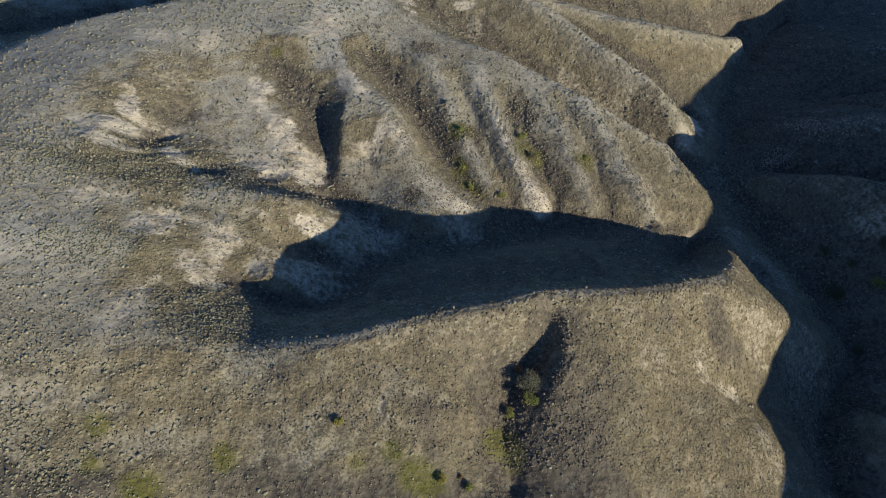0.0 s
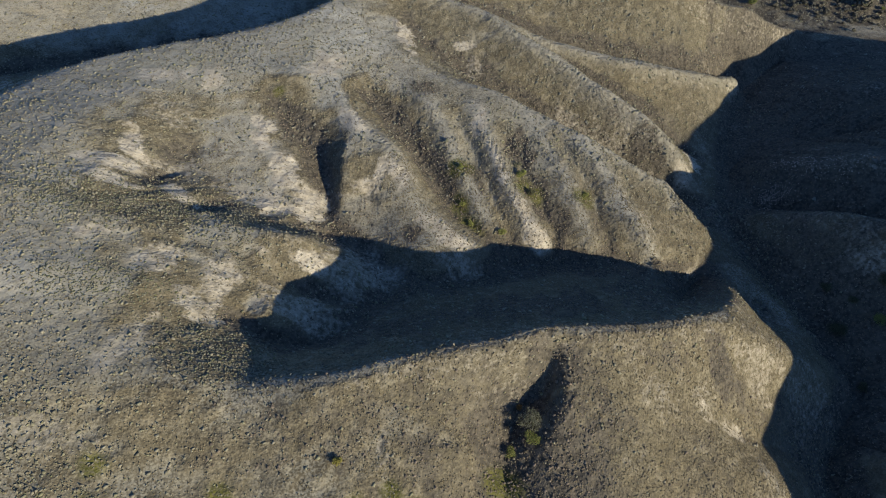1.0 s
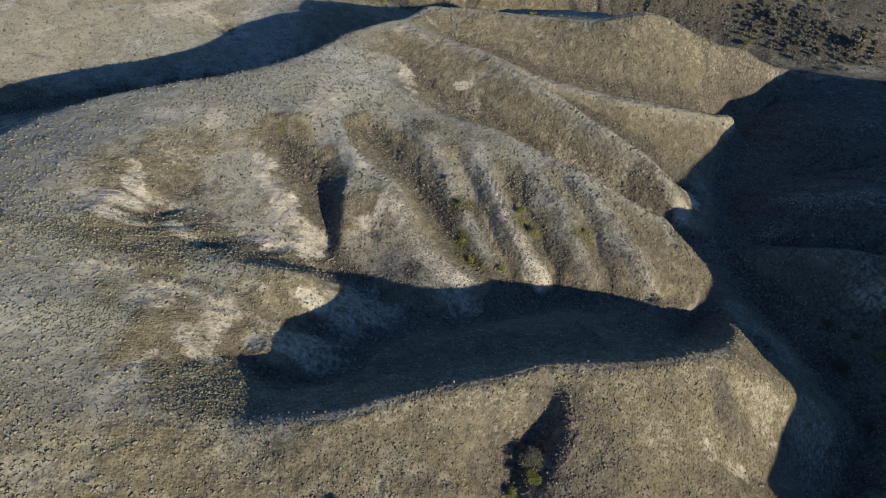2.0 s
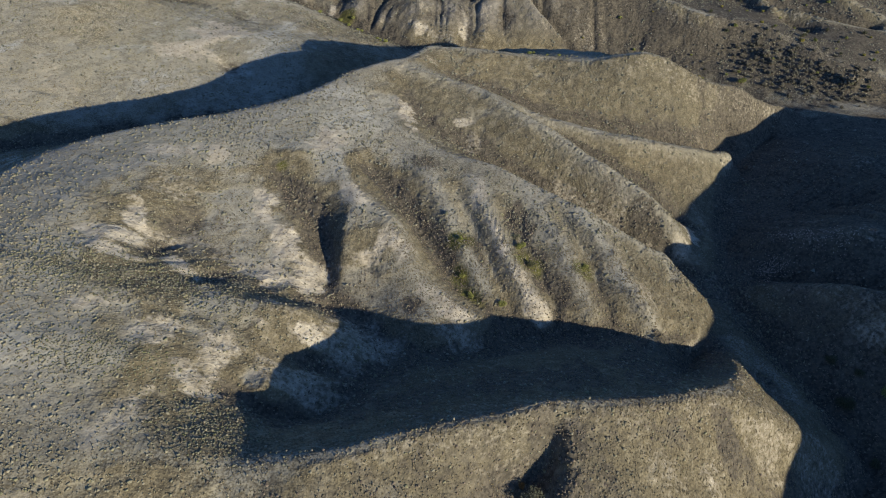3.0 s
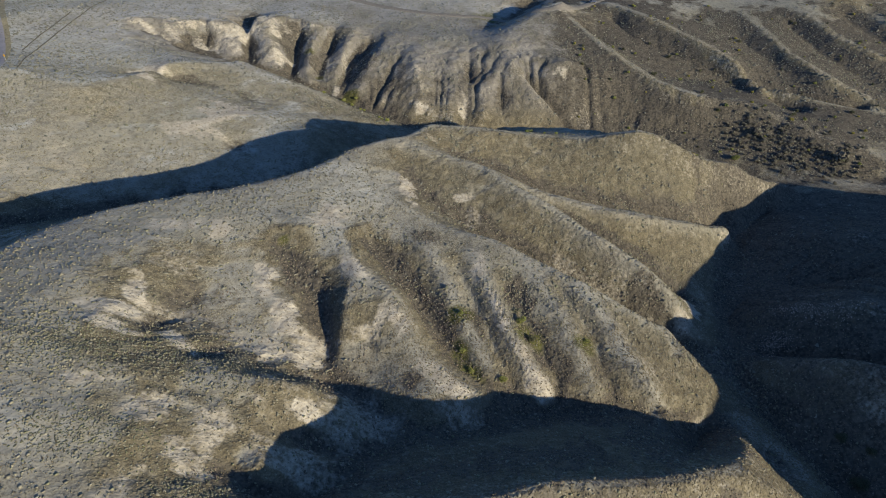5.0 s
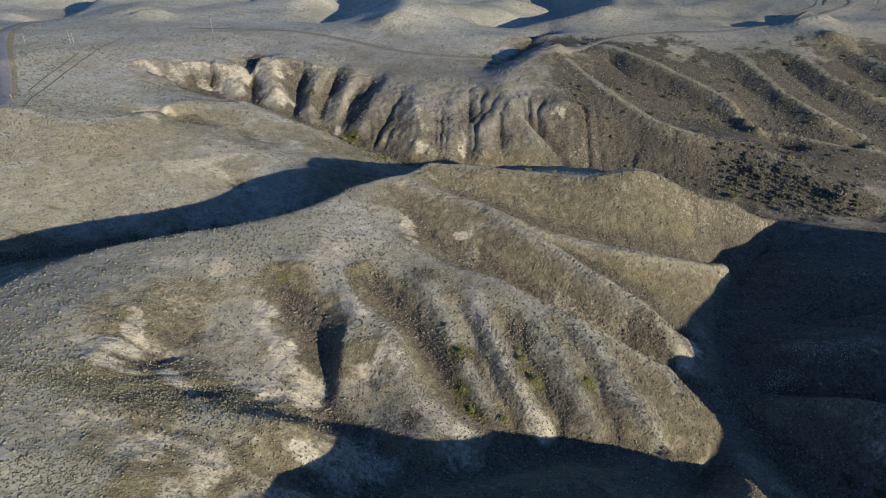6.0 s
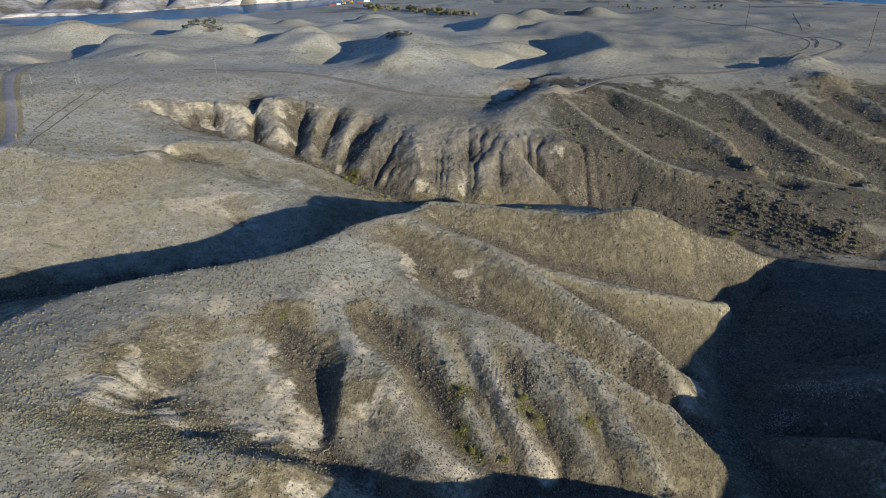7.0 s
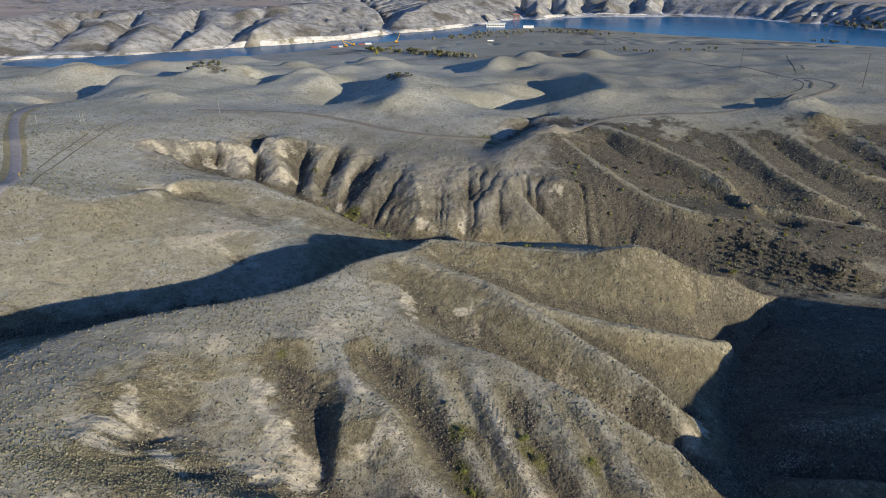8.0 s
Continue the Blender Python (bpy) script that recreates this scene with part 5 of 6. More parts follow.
# ---- low scrub: sagebrush domes and grass tufts over the slopes ----
def scatter(count, seed, where, density):
    """Random places in a stretch of the plan, thinned by a density between 0 and 1."""
    r = np.random.default_rng(seed)
    x = r.uniform(where[0], where[1], count)
    y = r.uniform(where[2], where[3], count)
    keep = (np.abs(x) < 0.74 * (y + 70)) & (r.uniform(0, 1, count) < density(x, y))
    return x[keep], y[keep], r


def field_at(field, x, y):
    j = np.clip(np.searchsorted(xs, x), 0, len(xs) - 1)
    i = np.clip(np.searchsorted(ys, y), 0, len(ys) - 1)
    return field[i, j]


def tufts(name, x, y, r, radius, height, rings, material, label, category):
    """Many small plants in one mesh: each a ragged dome of five sides."""
    n = len(x)
    z = relief(x, y)
    turn = r.uniform(0, 2 * np.pi, n)
    around = turn[:, None] + np.arange(5) * 2 * np.pi / 5 + r.uniform(-0.3, 0.3, (n, 5))
    pts = [np.stack([x + r.normal(0, 0.5, n) * radius, y + r.normal(0, 0.5, n) * radius, z + height], -1)[:, None]]
    levels = ((0.55, 1.0), (-0.15, 0.75)) if rings == 2 else ((-0.12, 1.0),)
    for up, out in levels:
        reach = radius[:, None] * out * r.uniform(0.45, 1.4, (n, 5))
        pts.append(np.stack([x[:, None] + np.cos(around) * reach, y[:, None] + np.sin(around) * reach,
                             (z + height * up)[:, None] + r.normal(0, 0.12, (n, 5)) * height[:, None] * (up > 0)], -1))
    co = np.concatenate(pts, 1)
    per = co.shape[1]
    faces = []
    for k in range(5):
        k2 = (k + 1) % 5
        faces.append((0, 1 + k, 1 + k2))
        if rings == 2:
            faces += [(1 + k, 6 + k, 6 + k2), (1 + k, 6 + k2, 1 + k2)]
    tri = (np.array(faces)[None] + np.arange(n)[:, None, None] * per).reshape(-1, 3).astype(np.int32)
    mesh = bpy.data.meshes.new(name)
    mesh.vertices.add(n * per)
    mesh.vertices.foreach_set("co", co.astype(np.float32).ravel())
    mesh.loops.add(tri.size)
    mesh.loops.foreach_set("vertex_index", tri.ravel())
    mesh.polygons.add(len(tri))
    mesh.polygons.foreach_set("loop_start", np.arange(0, tri.size, 3, dtype=np.int32))
    mesh.update(calc_edges=True)
    mesh.materials.append(material)
    return tagged(new(name, mesh), label, category, kind="stuff")


def bank_thinning(x, y):
    """Thins the pale sagebrush on the far bank across the valley bottom, so its shade stays dark."""
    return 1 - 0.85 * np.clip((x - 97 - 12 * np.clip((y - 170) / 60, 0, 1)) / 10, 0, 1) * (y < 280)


def sage_density(x, y):
    thick = 0.45 + 0.5 * wave_noise(x, y, 26, 51, 3) + 0.5 * np.clip((-x - 20) / 60, 0, 1) * (y < 140)
    return np.clip(thick, 0.08, 1) * (1 - 0.85 * field_at(bare, x, y)) * np.clip(1.3 - y / 420, 0.25, 1) * np.where((x < 5) & (y > 120), 0.7, 1.0) * bank_thinning(x, y) * np.where((x > -5) & (y < 105), 0.4, 1.0)


x, y, r = scatter(150000, 3, (-190, 200, 36, 320), sage_density)
lumpy = np.clip(0.5 + 0.9 * wave_noise(x, y, 30, 57, 3), 0, 1)
size = r.uniform(0.1, 0.22, len(x)) * r.uniform(0.7, 1.4, len(x)) * (0.7 + 0.9 * lumpy)
tufts("sagebrush", x, y, r, size, size * r.uniform(1.0, 1.7, len(x)), 1, sage_leaf, "low grey-green sagebrush over the dry slopes", "sagebrush")


def bush_density(x, y):
    patch = 0.42 + 0.55 * wave_noise(x, y, 17, 53, 3) + 0.35 * np.clip((-x - 25) / 40, 0, 1) - 0.5 * np.clip((70 - y + 0.2 * x) / 15, 0, 1) * (x > -60)
    return np.clip(patch, 0.04, 1) * (1 - 0.85 * field_at(bare, x, y)) * (1 - 0.5 * field_at(lush, x, y)) * bank_thinning(x, y)


x, y, r = scatter(46000, 4, (-190, 200, 38, 320), bush_density)
size = 0.17 + 0.32 * r.uniform(0, 1, len(x)) ** 2.2
tufts("large_sagebrush", x, y, r, size, size * r.uniform(0.45, 0.8, len(x)), 2, bush_sage, "knee-high grey sagebrush bushes dotted over the hills", "sagebrush")
x, y, r = scatter(64000, 5, (-170, 170, 36, 240), lambda x, y: 0.75 * (1 - 0.7 * field_at(bare, x, y)))
size = r.uniform(0.08, 0.19, len(x))
tufts("dry_grass", x, y, r, size, size * r.uniform(1.2, 2.4, len(x)), 1, straw, "tufts of straw-coloured dry grass", "grass")
x, y, r = scatter(36000, 6, (-15, 100, 50, 145), lambda x, y: 0.9 * (1 - 0.6 * field_at(bare, x, y)) * (1 - 0.6 * field_at(brush, x, y)))
size = r.uniform(0.1, 0.24, len(x))
tufts("straw_clumps", x, y, r, size, size * r.uniform(0.8, 1.6, len(x)), 1, straw, "dense clumps of dry straw grass on the near spur", "grass")
x, y, r = scatter(60000, 9, (-60, 130, 50, 260), lambda x, y: np.clip(field_at(brush, x, y) - 0.15, 0, 1) * 0.8)
size = r.uniform(0.16, 0.4, len(x))
tufts("brown_brush", x, y, r, size, size * r.uniform(0.8, 1.3, len(x)), 1, brown_twig, "dark brown leafless brush in the hollows", "brush")
x, y, r = scatter(95000, 7, (-260, 280, 140, 430), lambda x, y: np.clip(0.4 + 0.7 * wave_noise(x, y, 24, 58, 4), 0.1, 1) * (1 - 0.8 * field_at(bare, x, y)) * np.where((x < 0) & (y < 215), 0.55, 1.0) * bank_thinning(x, y))
size = (0.2 + 0.4 * r.uniform(0, 1, len(x)) ** 2) * r.uniform(0.8, 1.3, len(x))
tufts("mid_sagebrush", x, y, r, size, size * r.uniform(0.8, 1.2, len(x)), 1, mid_sage, "dark sagebrush dotted over the hill", "sagebrush")
x, y, r = scatter(80000, 8, (-420, 500, 300, 700), lambda x, y: np.clip(0.4 + 0.6 * wave_noise(x, y, 40, 52, 3), 0.1, 1) * (1 - 0.92 * np.clip(2 * field_at(brush, x, y), 0, 1)))
size = r.uniform(0.3, 0.65, len(x)) * r.uniform(0.75, 1.3, len(x))
tufts("far_sagebrush", x, y, r, size, size * r.uniform(0.6, 1.0, len(x)), 1, far_sage, "scattered sagebrush on the far slopes", "sagebrush")


# ---- small helpers for things ----
def part(name, bm, material, parent=None, label=""):
    """Links a bmesh as one mesh object, under a thing or a part."""
    mesh = bpy.data.meshes.new(name)
    bm.to_mesh(mesh)
    bm.free()
    mesh.materials.append(material)
    ob = new(name, mesh)
    ob.parent = parent
    return tagged(ob, label) if label else ob


def thing(name, label, category, group=""):
    return tagged(new(name), label, category, group)


def block(bm, size, at, turn=0.0, bevel=0.0, taper=1.0):
    """A box of that size with its middle at a place; taper narrows the top."""
    m = Matrix.Translation(at) @ Matrix.Rotation(turn, 4, "Z") @ Matrix.Diagonal((*size, 1))
    made = bmesh.ops.create_cube(bm, size=1.0, matrix=Matrix())["verts"]
    for v in made:
        if v.co.z > 0:
            v.co.x, v.co.y = v.co.x * taper, v.co.y * taper
    bmesh.ops.transform(bm, matrix=m, verts=made)
    if bevel:
        edges = list({e for v in made for e in v.link_edges})
        bmesh.ops.bevel(bm, geom=edges, offset=bevel, segments=1, affect="EDGES")
    return bm


def rod(bm, a, b, r1, r2, sides=8):
    """A tapered round bar from a to b."""
    a, b = Vector(a), Vector(b)
    turn = (b - a).to_track_quat("Z", "Y").to_matrix().to_4x4()
    bmesh.ops.create_cone(bm, cap_ends=True, segments=sides, radius1=r1, radius2=r2, depth=(b - a).length,
                          matrix=Matrix.Translation((a + b) / 2) @ turn)
    return bm


def height_at(x, y):
    return float(relief(np.array([[float(x)]]), np.array([[float(y)]]))[0, 0])


def leaf_mass(seed, lobes, leaves, leaf, squash=0.8):
    """Many small bent leaf sprays round a few lobes: an uneven crown with gaps."""
    r = random.Random(seed)
    bm = bmesh.new()
    for cx, cy, cz, size in lobes:
        for _ in range(leaves):
            d = Vector((r.gauss(0, 1), r.gauss(0, 1), r.gauss(0, 1))).normalized()
            d *= size * (0.45 + 0.6 * r.random() ** 0.6)
            p = Vector((cx + d.x, cy + d.y, max(cz + d.z * squash, 0.03)))
            s = leaf * r.uniform(0.6, 1.5)
            out = Vector((d.x, d.y, d.z + 0.35 * size)).normalized()
            u = out.orthogonal().normalized()
            u.rotate(Matrix.Rotation(r.uniform(0, 6.28), 3, out))
            w = out.cross(u)
            tip = p + out * s * 0.8
            vs = [bm.verts.new(p + u * s * 0.6), bm.verts.new(p + w * s * 0.6), bm.verts.new(p - u * s * 0.6),
                  bm.verts.new(p - w * s * 0.6), bm.verts.new(tip)]
            for k in range(4):
                bm.faces.new((vs[k], vs[(k + 1) % 4], vs[4]))
    return bm


def shrub(name, label, seed, width, height, leaf_material, lobes=6, leaves=60, leaf=0.16, category="shrub", group=""):
    """A many-stemmed bush: forking stems and a ragged crown of leaf sprays."""
    r = random.Random(seed)
    ob = thing(name, label, category, group)
    spots = []
    for k in range(lobes):
        a, reach = r.uniform(0, 6.28), width * 0.3 * math.sqrt(r.random())
        spots.append((reach * math.cos(a), reach * math.sin(a), height * r.uniform(0.4, 0.72), width * r.uniform(0.2, 0.3)))
    bm = bmesh.new()
    for cx, cy, cz, _ in spots:
        mid = (cx * 0.45 + r.uniform(-0.1, 0.1), cy * 0.45 + r.uniform(-0.1, 0.1), cz * 0.5)
        rod(bm, (r.uniform(-0.08, 0.08), r.uniform(-0.08, 0.08), -0.25), mid, 0.025 * width, 0.018 * width, 5)
        rod(bm, mid, (cx, cy, cz), 0.018 * width, 0.006 * width, 5)
    part("stems", bm, bark, ob)
    part("crown", leaf_mass(seed, spots, leaves, leaf), leaf_material, ob)
    return ob


def tree(name, label, seed, height, width, leaf_material, lobes=8, leaves=40, leaf=0.5, group=""):
    """A small broadleaf tree: tapered trunk, limbs and an uneven crown."""
    r = random.Random(seed)
    ob = thing(name, label, "tree", group)
    bm = bmesh.new()
    rod(bm, (0, 0, -0.4), (0.1, 0, height * 0.45), 0.045 * height, 0.028 * height, 7)
    spots = []
    for k in range(lobes):
        a, reach = r.uniform(0, 6.28), width * 0.33 * math.sqrt(r.random())
        p = (reach * math.cos(a), reach * math.sin(a), height * r.uniform(0.45, 0.8))
        rod(bm, (0.1, 0, height * r.uniform(0.25, 0.45)), p, 0.018 * height, 0.005 * height, 5)
        spots.append((*p, width * r.uniform(0.2, 0.3)))
    part("trunk", bm, bark, ob)
    part("crown", leaf_mass(seed, spots, leaves, leaf, 0.85), leaf_material, ob)
    return ob


def plant(ob, x, y, turn=0.0, size=1.0, sink=0.1):
    ob.matrix_basis = pose(x, y, height_at(x, y) - sink, 0, 0, turn) @ Matrix.Diagonal((size, size, size, 1))
    return ob


def plant_copy(ob, x, y, turn, size, sink=0.1):
    m = pose(x, y, height_at(x, y) - sink, 0, 0, turn)
    made = copy_thing(ob, m)
    made.scale = (size, size, size)
    return made


# ---- bushes of the near spur and the gullies ----
plant(shrub("bush", "large grey-green bush in the shaded gully", 1, 5.6, 3.4, grey_leaf, 11, 130, 0.17), 17.0, 65.1)
plant(shrub("bush", "low yellow-green bush at the gully bottom", 2, 3.6, 1.6, green_leaf, 8, 110, 0.14), 17.5, 62.2)
plant(shrub("bush", "spreading yellow-green juniper bush beside the gully", 3, 2.8, 1.3, green_leaf, 6, 100, 0.13), 13.3, 60.4)
plant(shrub("bush", "rust-brown autumn bush in the gully shade", 4, 1.8, 1.5, rust_leaf, 5, 70, 0.12), 15.2, 68.7)
plant(shrub("bush", "single round yellow-green bush on the dry slope", 5, 2.0, 1.6, yellow_leaf, 7, 110, 0.11), -18.5, 53.1)
plant(shrub("bush", "yellow-brown bush at the foot of the slope", 6, 2.3, 1.5, yellow_leaf, 6, 90, 0.12), -0.4, 45.6)
plant(shrub("bush", "green and yellow bush on the lower slope", 7, 2.4, 1.7, green_leaf, 6, 90, 0.12), 4.9, 44.9)
plant(shrub("bush", "small orange-brown bush on the lower slope", 8, 1.2, 0.9, rust_leaf, 4, 60, 0.1), 3.2, 46.4)
plant(shrub("bush", "dark green bush in a gully of the hill", 9, 3.4, 2.4, green_leaf, 8, 90, 0.16), 22.2, 143.8)
plant(shrub("bush", "dark green bush in a gully of the hill", 10, 2.8, 2.0, dark_leaf, 7, 90, 0.15), 24.5, 138.3)
plant(shrub("bush", "grey bush in a gully of the hill", 11, 2.4, 1.6, grey_leaf, 6, 80, 0.14), 21.3, 147.7)
plant(shrub("bush", "olive bush at the foot of the hill", 12, 2.6, 1.6, green_leaf, 6, 80, 0.14), 15.8, 125.4)
plant(shrub("bush", "low green bush on the hill", 13, 2.2, 1.1, green_leaf, 6, 80, 0.13), 7.3, 127.8)
plant(shrub("bush", "low green bush on the hill", 14, 2.2, 1.1, green_leaf, 6, 80, 0.13), 40.1, 138.9)
plant(shrub("bush", "low green bush on the hill", 15, 2.0, 1.0, green_leaf, 6, 80, 0.13), 4.9, 145.3)
plant(shrub("bush", "low green bush on the hill", 16, 2.0, 1.0, green_leaf, 6, 80, 0.13), 5.3, 133.8)
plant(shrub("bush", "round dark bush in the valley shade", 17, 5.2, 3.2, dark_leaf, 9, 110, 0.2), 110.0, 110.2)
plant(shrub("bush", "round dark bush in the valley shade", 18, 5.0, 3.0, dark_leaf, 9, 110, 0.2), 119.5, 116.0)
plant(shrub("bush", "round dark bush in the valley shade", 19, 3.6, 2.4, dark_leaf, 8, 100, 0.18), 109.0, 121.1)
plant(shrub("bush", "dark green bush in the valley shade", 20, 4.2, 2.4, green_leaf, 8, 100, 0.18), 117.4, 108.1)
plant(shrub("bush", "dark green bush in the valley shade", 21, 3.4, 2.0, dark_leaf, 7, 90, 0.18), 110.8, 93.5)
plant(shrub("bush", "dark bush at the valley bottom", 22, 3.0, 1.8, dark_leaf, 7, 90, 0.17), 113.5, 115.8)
plant(shrub("bush", "bright green bush at the end of the spur", 23, 4.4, 3.2, green_leaf, 8, 90, 0.22), 144.0, 294.6)

# ---- brush on the long spurs and in the groves ----
spur_bush = [
    plant(shrub("brush_bush", "dark scrubby bush on the brushy spurs", 31, 3.0, 2.0, dark_leaf, 5, 26, 0.32, group="spur brush"), 141.4, 320.7),
    plant(shrub("brush_bush", "dark scrubby bush on the brushy spurs", 32, 3.4, 2.2, dark_leaf, 5, 26, 0.34, group="spur brush"), 179.5, 318.9),
    plant(shrub("brush_bush", "olive scrubby bush on the brushy spurs", 33, 3.0, 1.8, green_leaf, 5, 26, 0.32, group="spur brush"), 146.1, 322.1),
    plant(shrub("brush_bush", "yellowing scrubby bush on the brushy spurs", 34, 2.4, 1.5, yellow_leaf, 5, 26, 0.3, group="spur brush"), 176.0, 311.8),
]
picker = random.Random(77)
x, y, r = scatter(4200, 21, (70, 330, 285, 460), lambda x, y: np.clip(field_at(brush, x, y) - 0.15, 0, 1) * 0.2)
for px, py in list(zip(x, y))[:230]:
    plant_copy(picker.choice(spur_bush + spur_bush[2:3]), px, py, picker.uniform(0, 360), picker.uniform(0.25, 0.9))


def along(points, count, spread, rand):
    """Random places within a spread of a bent line."""
    p = np.array(points, float)
    run = np.r_[0, np.cumsum(np.hypot(*np.diff(p, axis=0).T))]
    for _ in range(count):
        s = rand.uniform(0, run[-1])
        yield np.interp(s, run, p[:, 0]) + rand.gauss(0, spread), np.interp(s, run, p[:, 1]) + rand.gauss(0, spread)


grove_bush = plant(shrub("grove_bush", "grey-brown leafy bush of a dense valley thicket", 41, 4.6, 3.2, thicket_leaf, 6, 11, 0.7, group="valley thicket"), 157.8, 307.7)
for px, py in along([(151.0, 312.7), (162.1, 303.2), (173.1, 295.8), (184.7, 290.9), (193.7, 286.7)], 290, 7.5, picker):
    plant_copy(grove_bush, px, py, picker.uniform(0, 360), picker.uniform(0.25, 0.55))
plant_copy(grove_bush, 190.9, 287.3, 40, 1.7)
for px, py in along([(50.2, 246.3), (-50.5, 334.5), (-65.8, 328.8)], 26, 3.0, picker):
    plant_copy(spur_bush[2], px, py, picker.uniform(0, 360), picker.uniform(0.4, 0.9))

# pale seeding shrubs on the shaded bank
spots = [p for line in ([(114.5, 175.4), (119.5, 167.0), (128.5, 160.2)], [(106.8, 162.9), (112.6, 162.5)]) for p in along(line, 330, 2.0, picker)]
x, y = np.array(spots).T
r = np.random.default_rng(12)
size = r.uniform(0.1, 0.2, len(x))
tufts("pale_shrubs", x, y, r, size, size * 1.2, 2, pale_leaf, "pale pinkish seeding shrubs on the shaded bank", "shrub")

# thicker sagebrush round the heads of the gullies and on the plateau
spots = [p for line, n, wide in (
    ([(-81.0, 104.7), (-68.3, 111.4), (-59.2, 111.1), (-45.5, 106.6)], 1500, 5.0), ([(-91.4, 106.4), (-74.8, 108.4)], 900, 5.0),
    ([(-77.1, 83.0), (-65.6, 84.0), (-55.6, 86.1)], 800, 3.5), ([(-49.8, 76.4), (-42.9, 72.6), (-37.1, 69.8)], 700, 4.0),
    ([(-67.6, 39.5), (-62.0, 41.8), (-56.6, 39.1)], 350, 4.0)) for p in along(line, n, wide, picker)]
x, y = np.array(spots).T
r = np.random.default_rng(14)
size = r.uniform(0.12, 0.27, len(x))
tufts("dense_sagebrush", x, y, r, size, size * r.uniform(0.6, 0.9, len(x)), 2, grey_leaf, "thick grey-green sagebrush round the gully heads", "sagebrush")

# ---- trees along the river ----
river_tree = [
    plant(tree("river_tree", "grey-green willow near the river", 51, 8.0, 9.0, mid_sage, 8, 13, 1.5, group="river trees"), -75.7, 1083.5),
    plant(tree("river_tree", "dark green tree near the river", 52, 9.0, 9.0, dark_leaf, 8, 13, 1.5, group="river trees"), -122.6, 1144.2),
    plant(tree("river_tree", "yellowing poplar near the river", 53, 9.0, 6.0, yellow_leaf, 7, 13, 1.2, group="river trees"), -100.4, 1030.1),
]
for px, py in along([(-141.6, 1184.3), (-77.5, 1110.5), (-20.8, 1041.4), (32.8, 958.5)], 90, 14.0, picker):
    plant_copy(picker.choice(river_tree[:2] * 5 + river_tree[2:]), px, py, picker.uniform(0, 360), picker.uniform(0.4, 1.0), 0.3)
for px, py in along([(18.7, 1414.8), (109.9, 1554.9), (201.3, 1571.0), (297.7, 1604.3), (366.0, 1503.0)], 100, 34.0, picker):
    plant_copy(picker.choice(river_tree[:2] * 5 + river_tree[2:]), px, py, picker.uniform(0, 360), picker.uniform(0.3, 0.85), 0.3)
for px, py in along([(276.1, 1053.2), (306.4, 886.4), (413.6, 1025.5)], 24, 8.0, picker):
    plant_copy(picker.choice(river_tree[:2]), px, py, picker.uniform(0, 360), picker.uniform(0.3, 0.6), 0.3)
for px, py in along([(772.4, 1426.2), (813.6, 1394.3)], 14, 6.0, picker):
    plant_copy(river_tree[0], px, py, picker.uniform(0, 360), picker.uniform(0.4, 0.7), 0.3)
for px, py in along([(1038.0, 1798.9), (1047.6, 1714.8), (1061.6, 1651.4)], 30, 22.0, picker):
    plant_copy(picker.choice(river_tree[:2]), px, py, picker.uniform(0, 360), picker.uniform(0.8, 1.5), 0.3)
for px, py in along([(-238.8, 641.7), (-216.6, 648.3)], 22, 9.0, picker):
    plant_copy(river_tree[1], px, py, picker.uniform(0, 360), picker.uniform(0.2, 0.4), 0.3)
for px, py in along([(-46.2, 615.0), (-34.7, 596.8)], 16, 6.0, picker):
    plant_copy(river_tree[1], px, py, picker.uniform(0, 360), picker.uniform(0.15, 0.3), 0.3)


# ---- roads and ruts, laid on the ground ----
def ribbon(name, points, width, material, lift, step, label, category, crown=0.08):
    """A strip of road draped over the ground along a smoothed line."""
    p = np.array(points, float)
    run = np.r_[0, np.cumsum(np.hypot(*np.diff(p, axis=0).T))]
    s = np.arange(0, run[-1], step)
    line = np.stack([np.interp(s, run, p[:, 0]), np.interp(s, run, p[:, 1])], -1)
    k = max(int(width * 2 / step), 3)
    for _ in range(3):
        pad = np.concatenate([np.repeat(line[:1], k, 0), line, np.repeat(line[-1:], k, 0)])
        line = sum(pad[i:i + len(line)] for i in range(2 * k + 1)) / (2 * k + 1)
    way = np.gradient(line, axis=0)
    way /= np.hypot(way[:, 0], way[:, 1])[:, None] + 1e-9
    side = np.stack([way[:, 1], -way[:, 0]], -1)
    across = np.linspace(-0.5, 0.5, 7) * width
    grid = line[:, None] + side[:, None] * across[None, :, None]
    z = relief(grid[..., 0], grid[..., 1])
    z = z + lift + crown * (1 - np.abs(across / width * 2))[None]
    z[:, 0] -= lift + 0.15
    z[:, -1] -= lift + 0.15
    return tagged(sheet(name, grid[..., 0], grid[..., 1], z, material), label, category, kind="structure")


paved = [(-330, 300), (-187.9, 242.4), (-181.0, 253.5), (-181.9, 260.9), (-196.3, 289.9), (-210.1, 314.4), (-220.9, 332.9), (-239.6, 362.0), (-252.6, 385.5), (-264.2, 412.6), (-277.1, 446.9), (-290.2, 487.7)]
ribbon("verge", paved, 12.0, verge, 0.12, 1.5, "strip of dry straw verge along the paved road", "verge")
ribbon("road", paved, 6.2, asphalt, 0.3, 1.5, "narrow grey paved road over the plateau", "road")
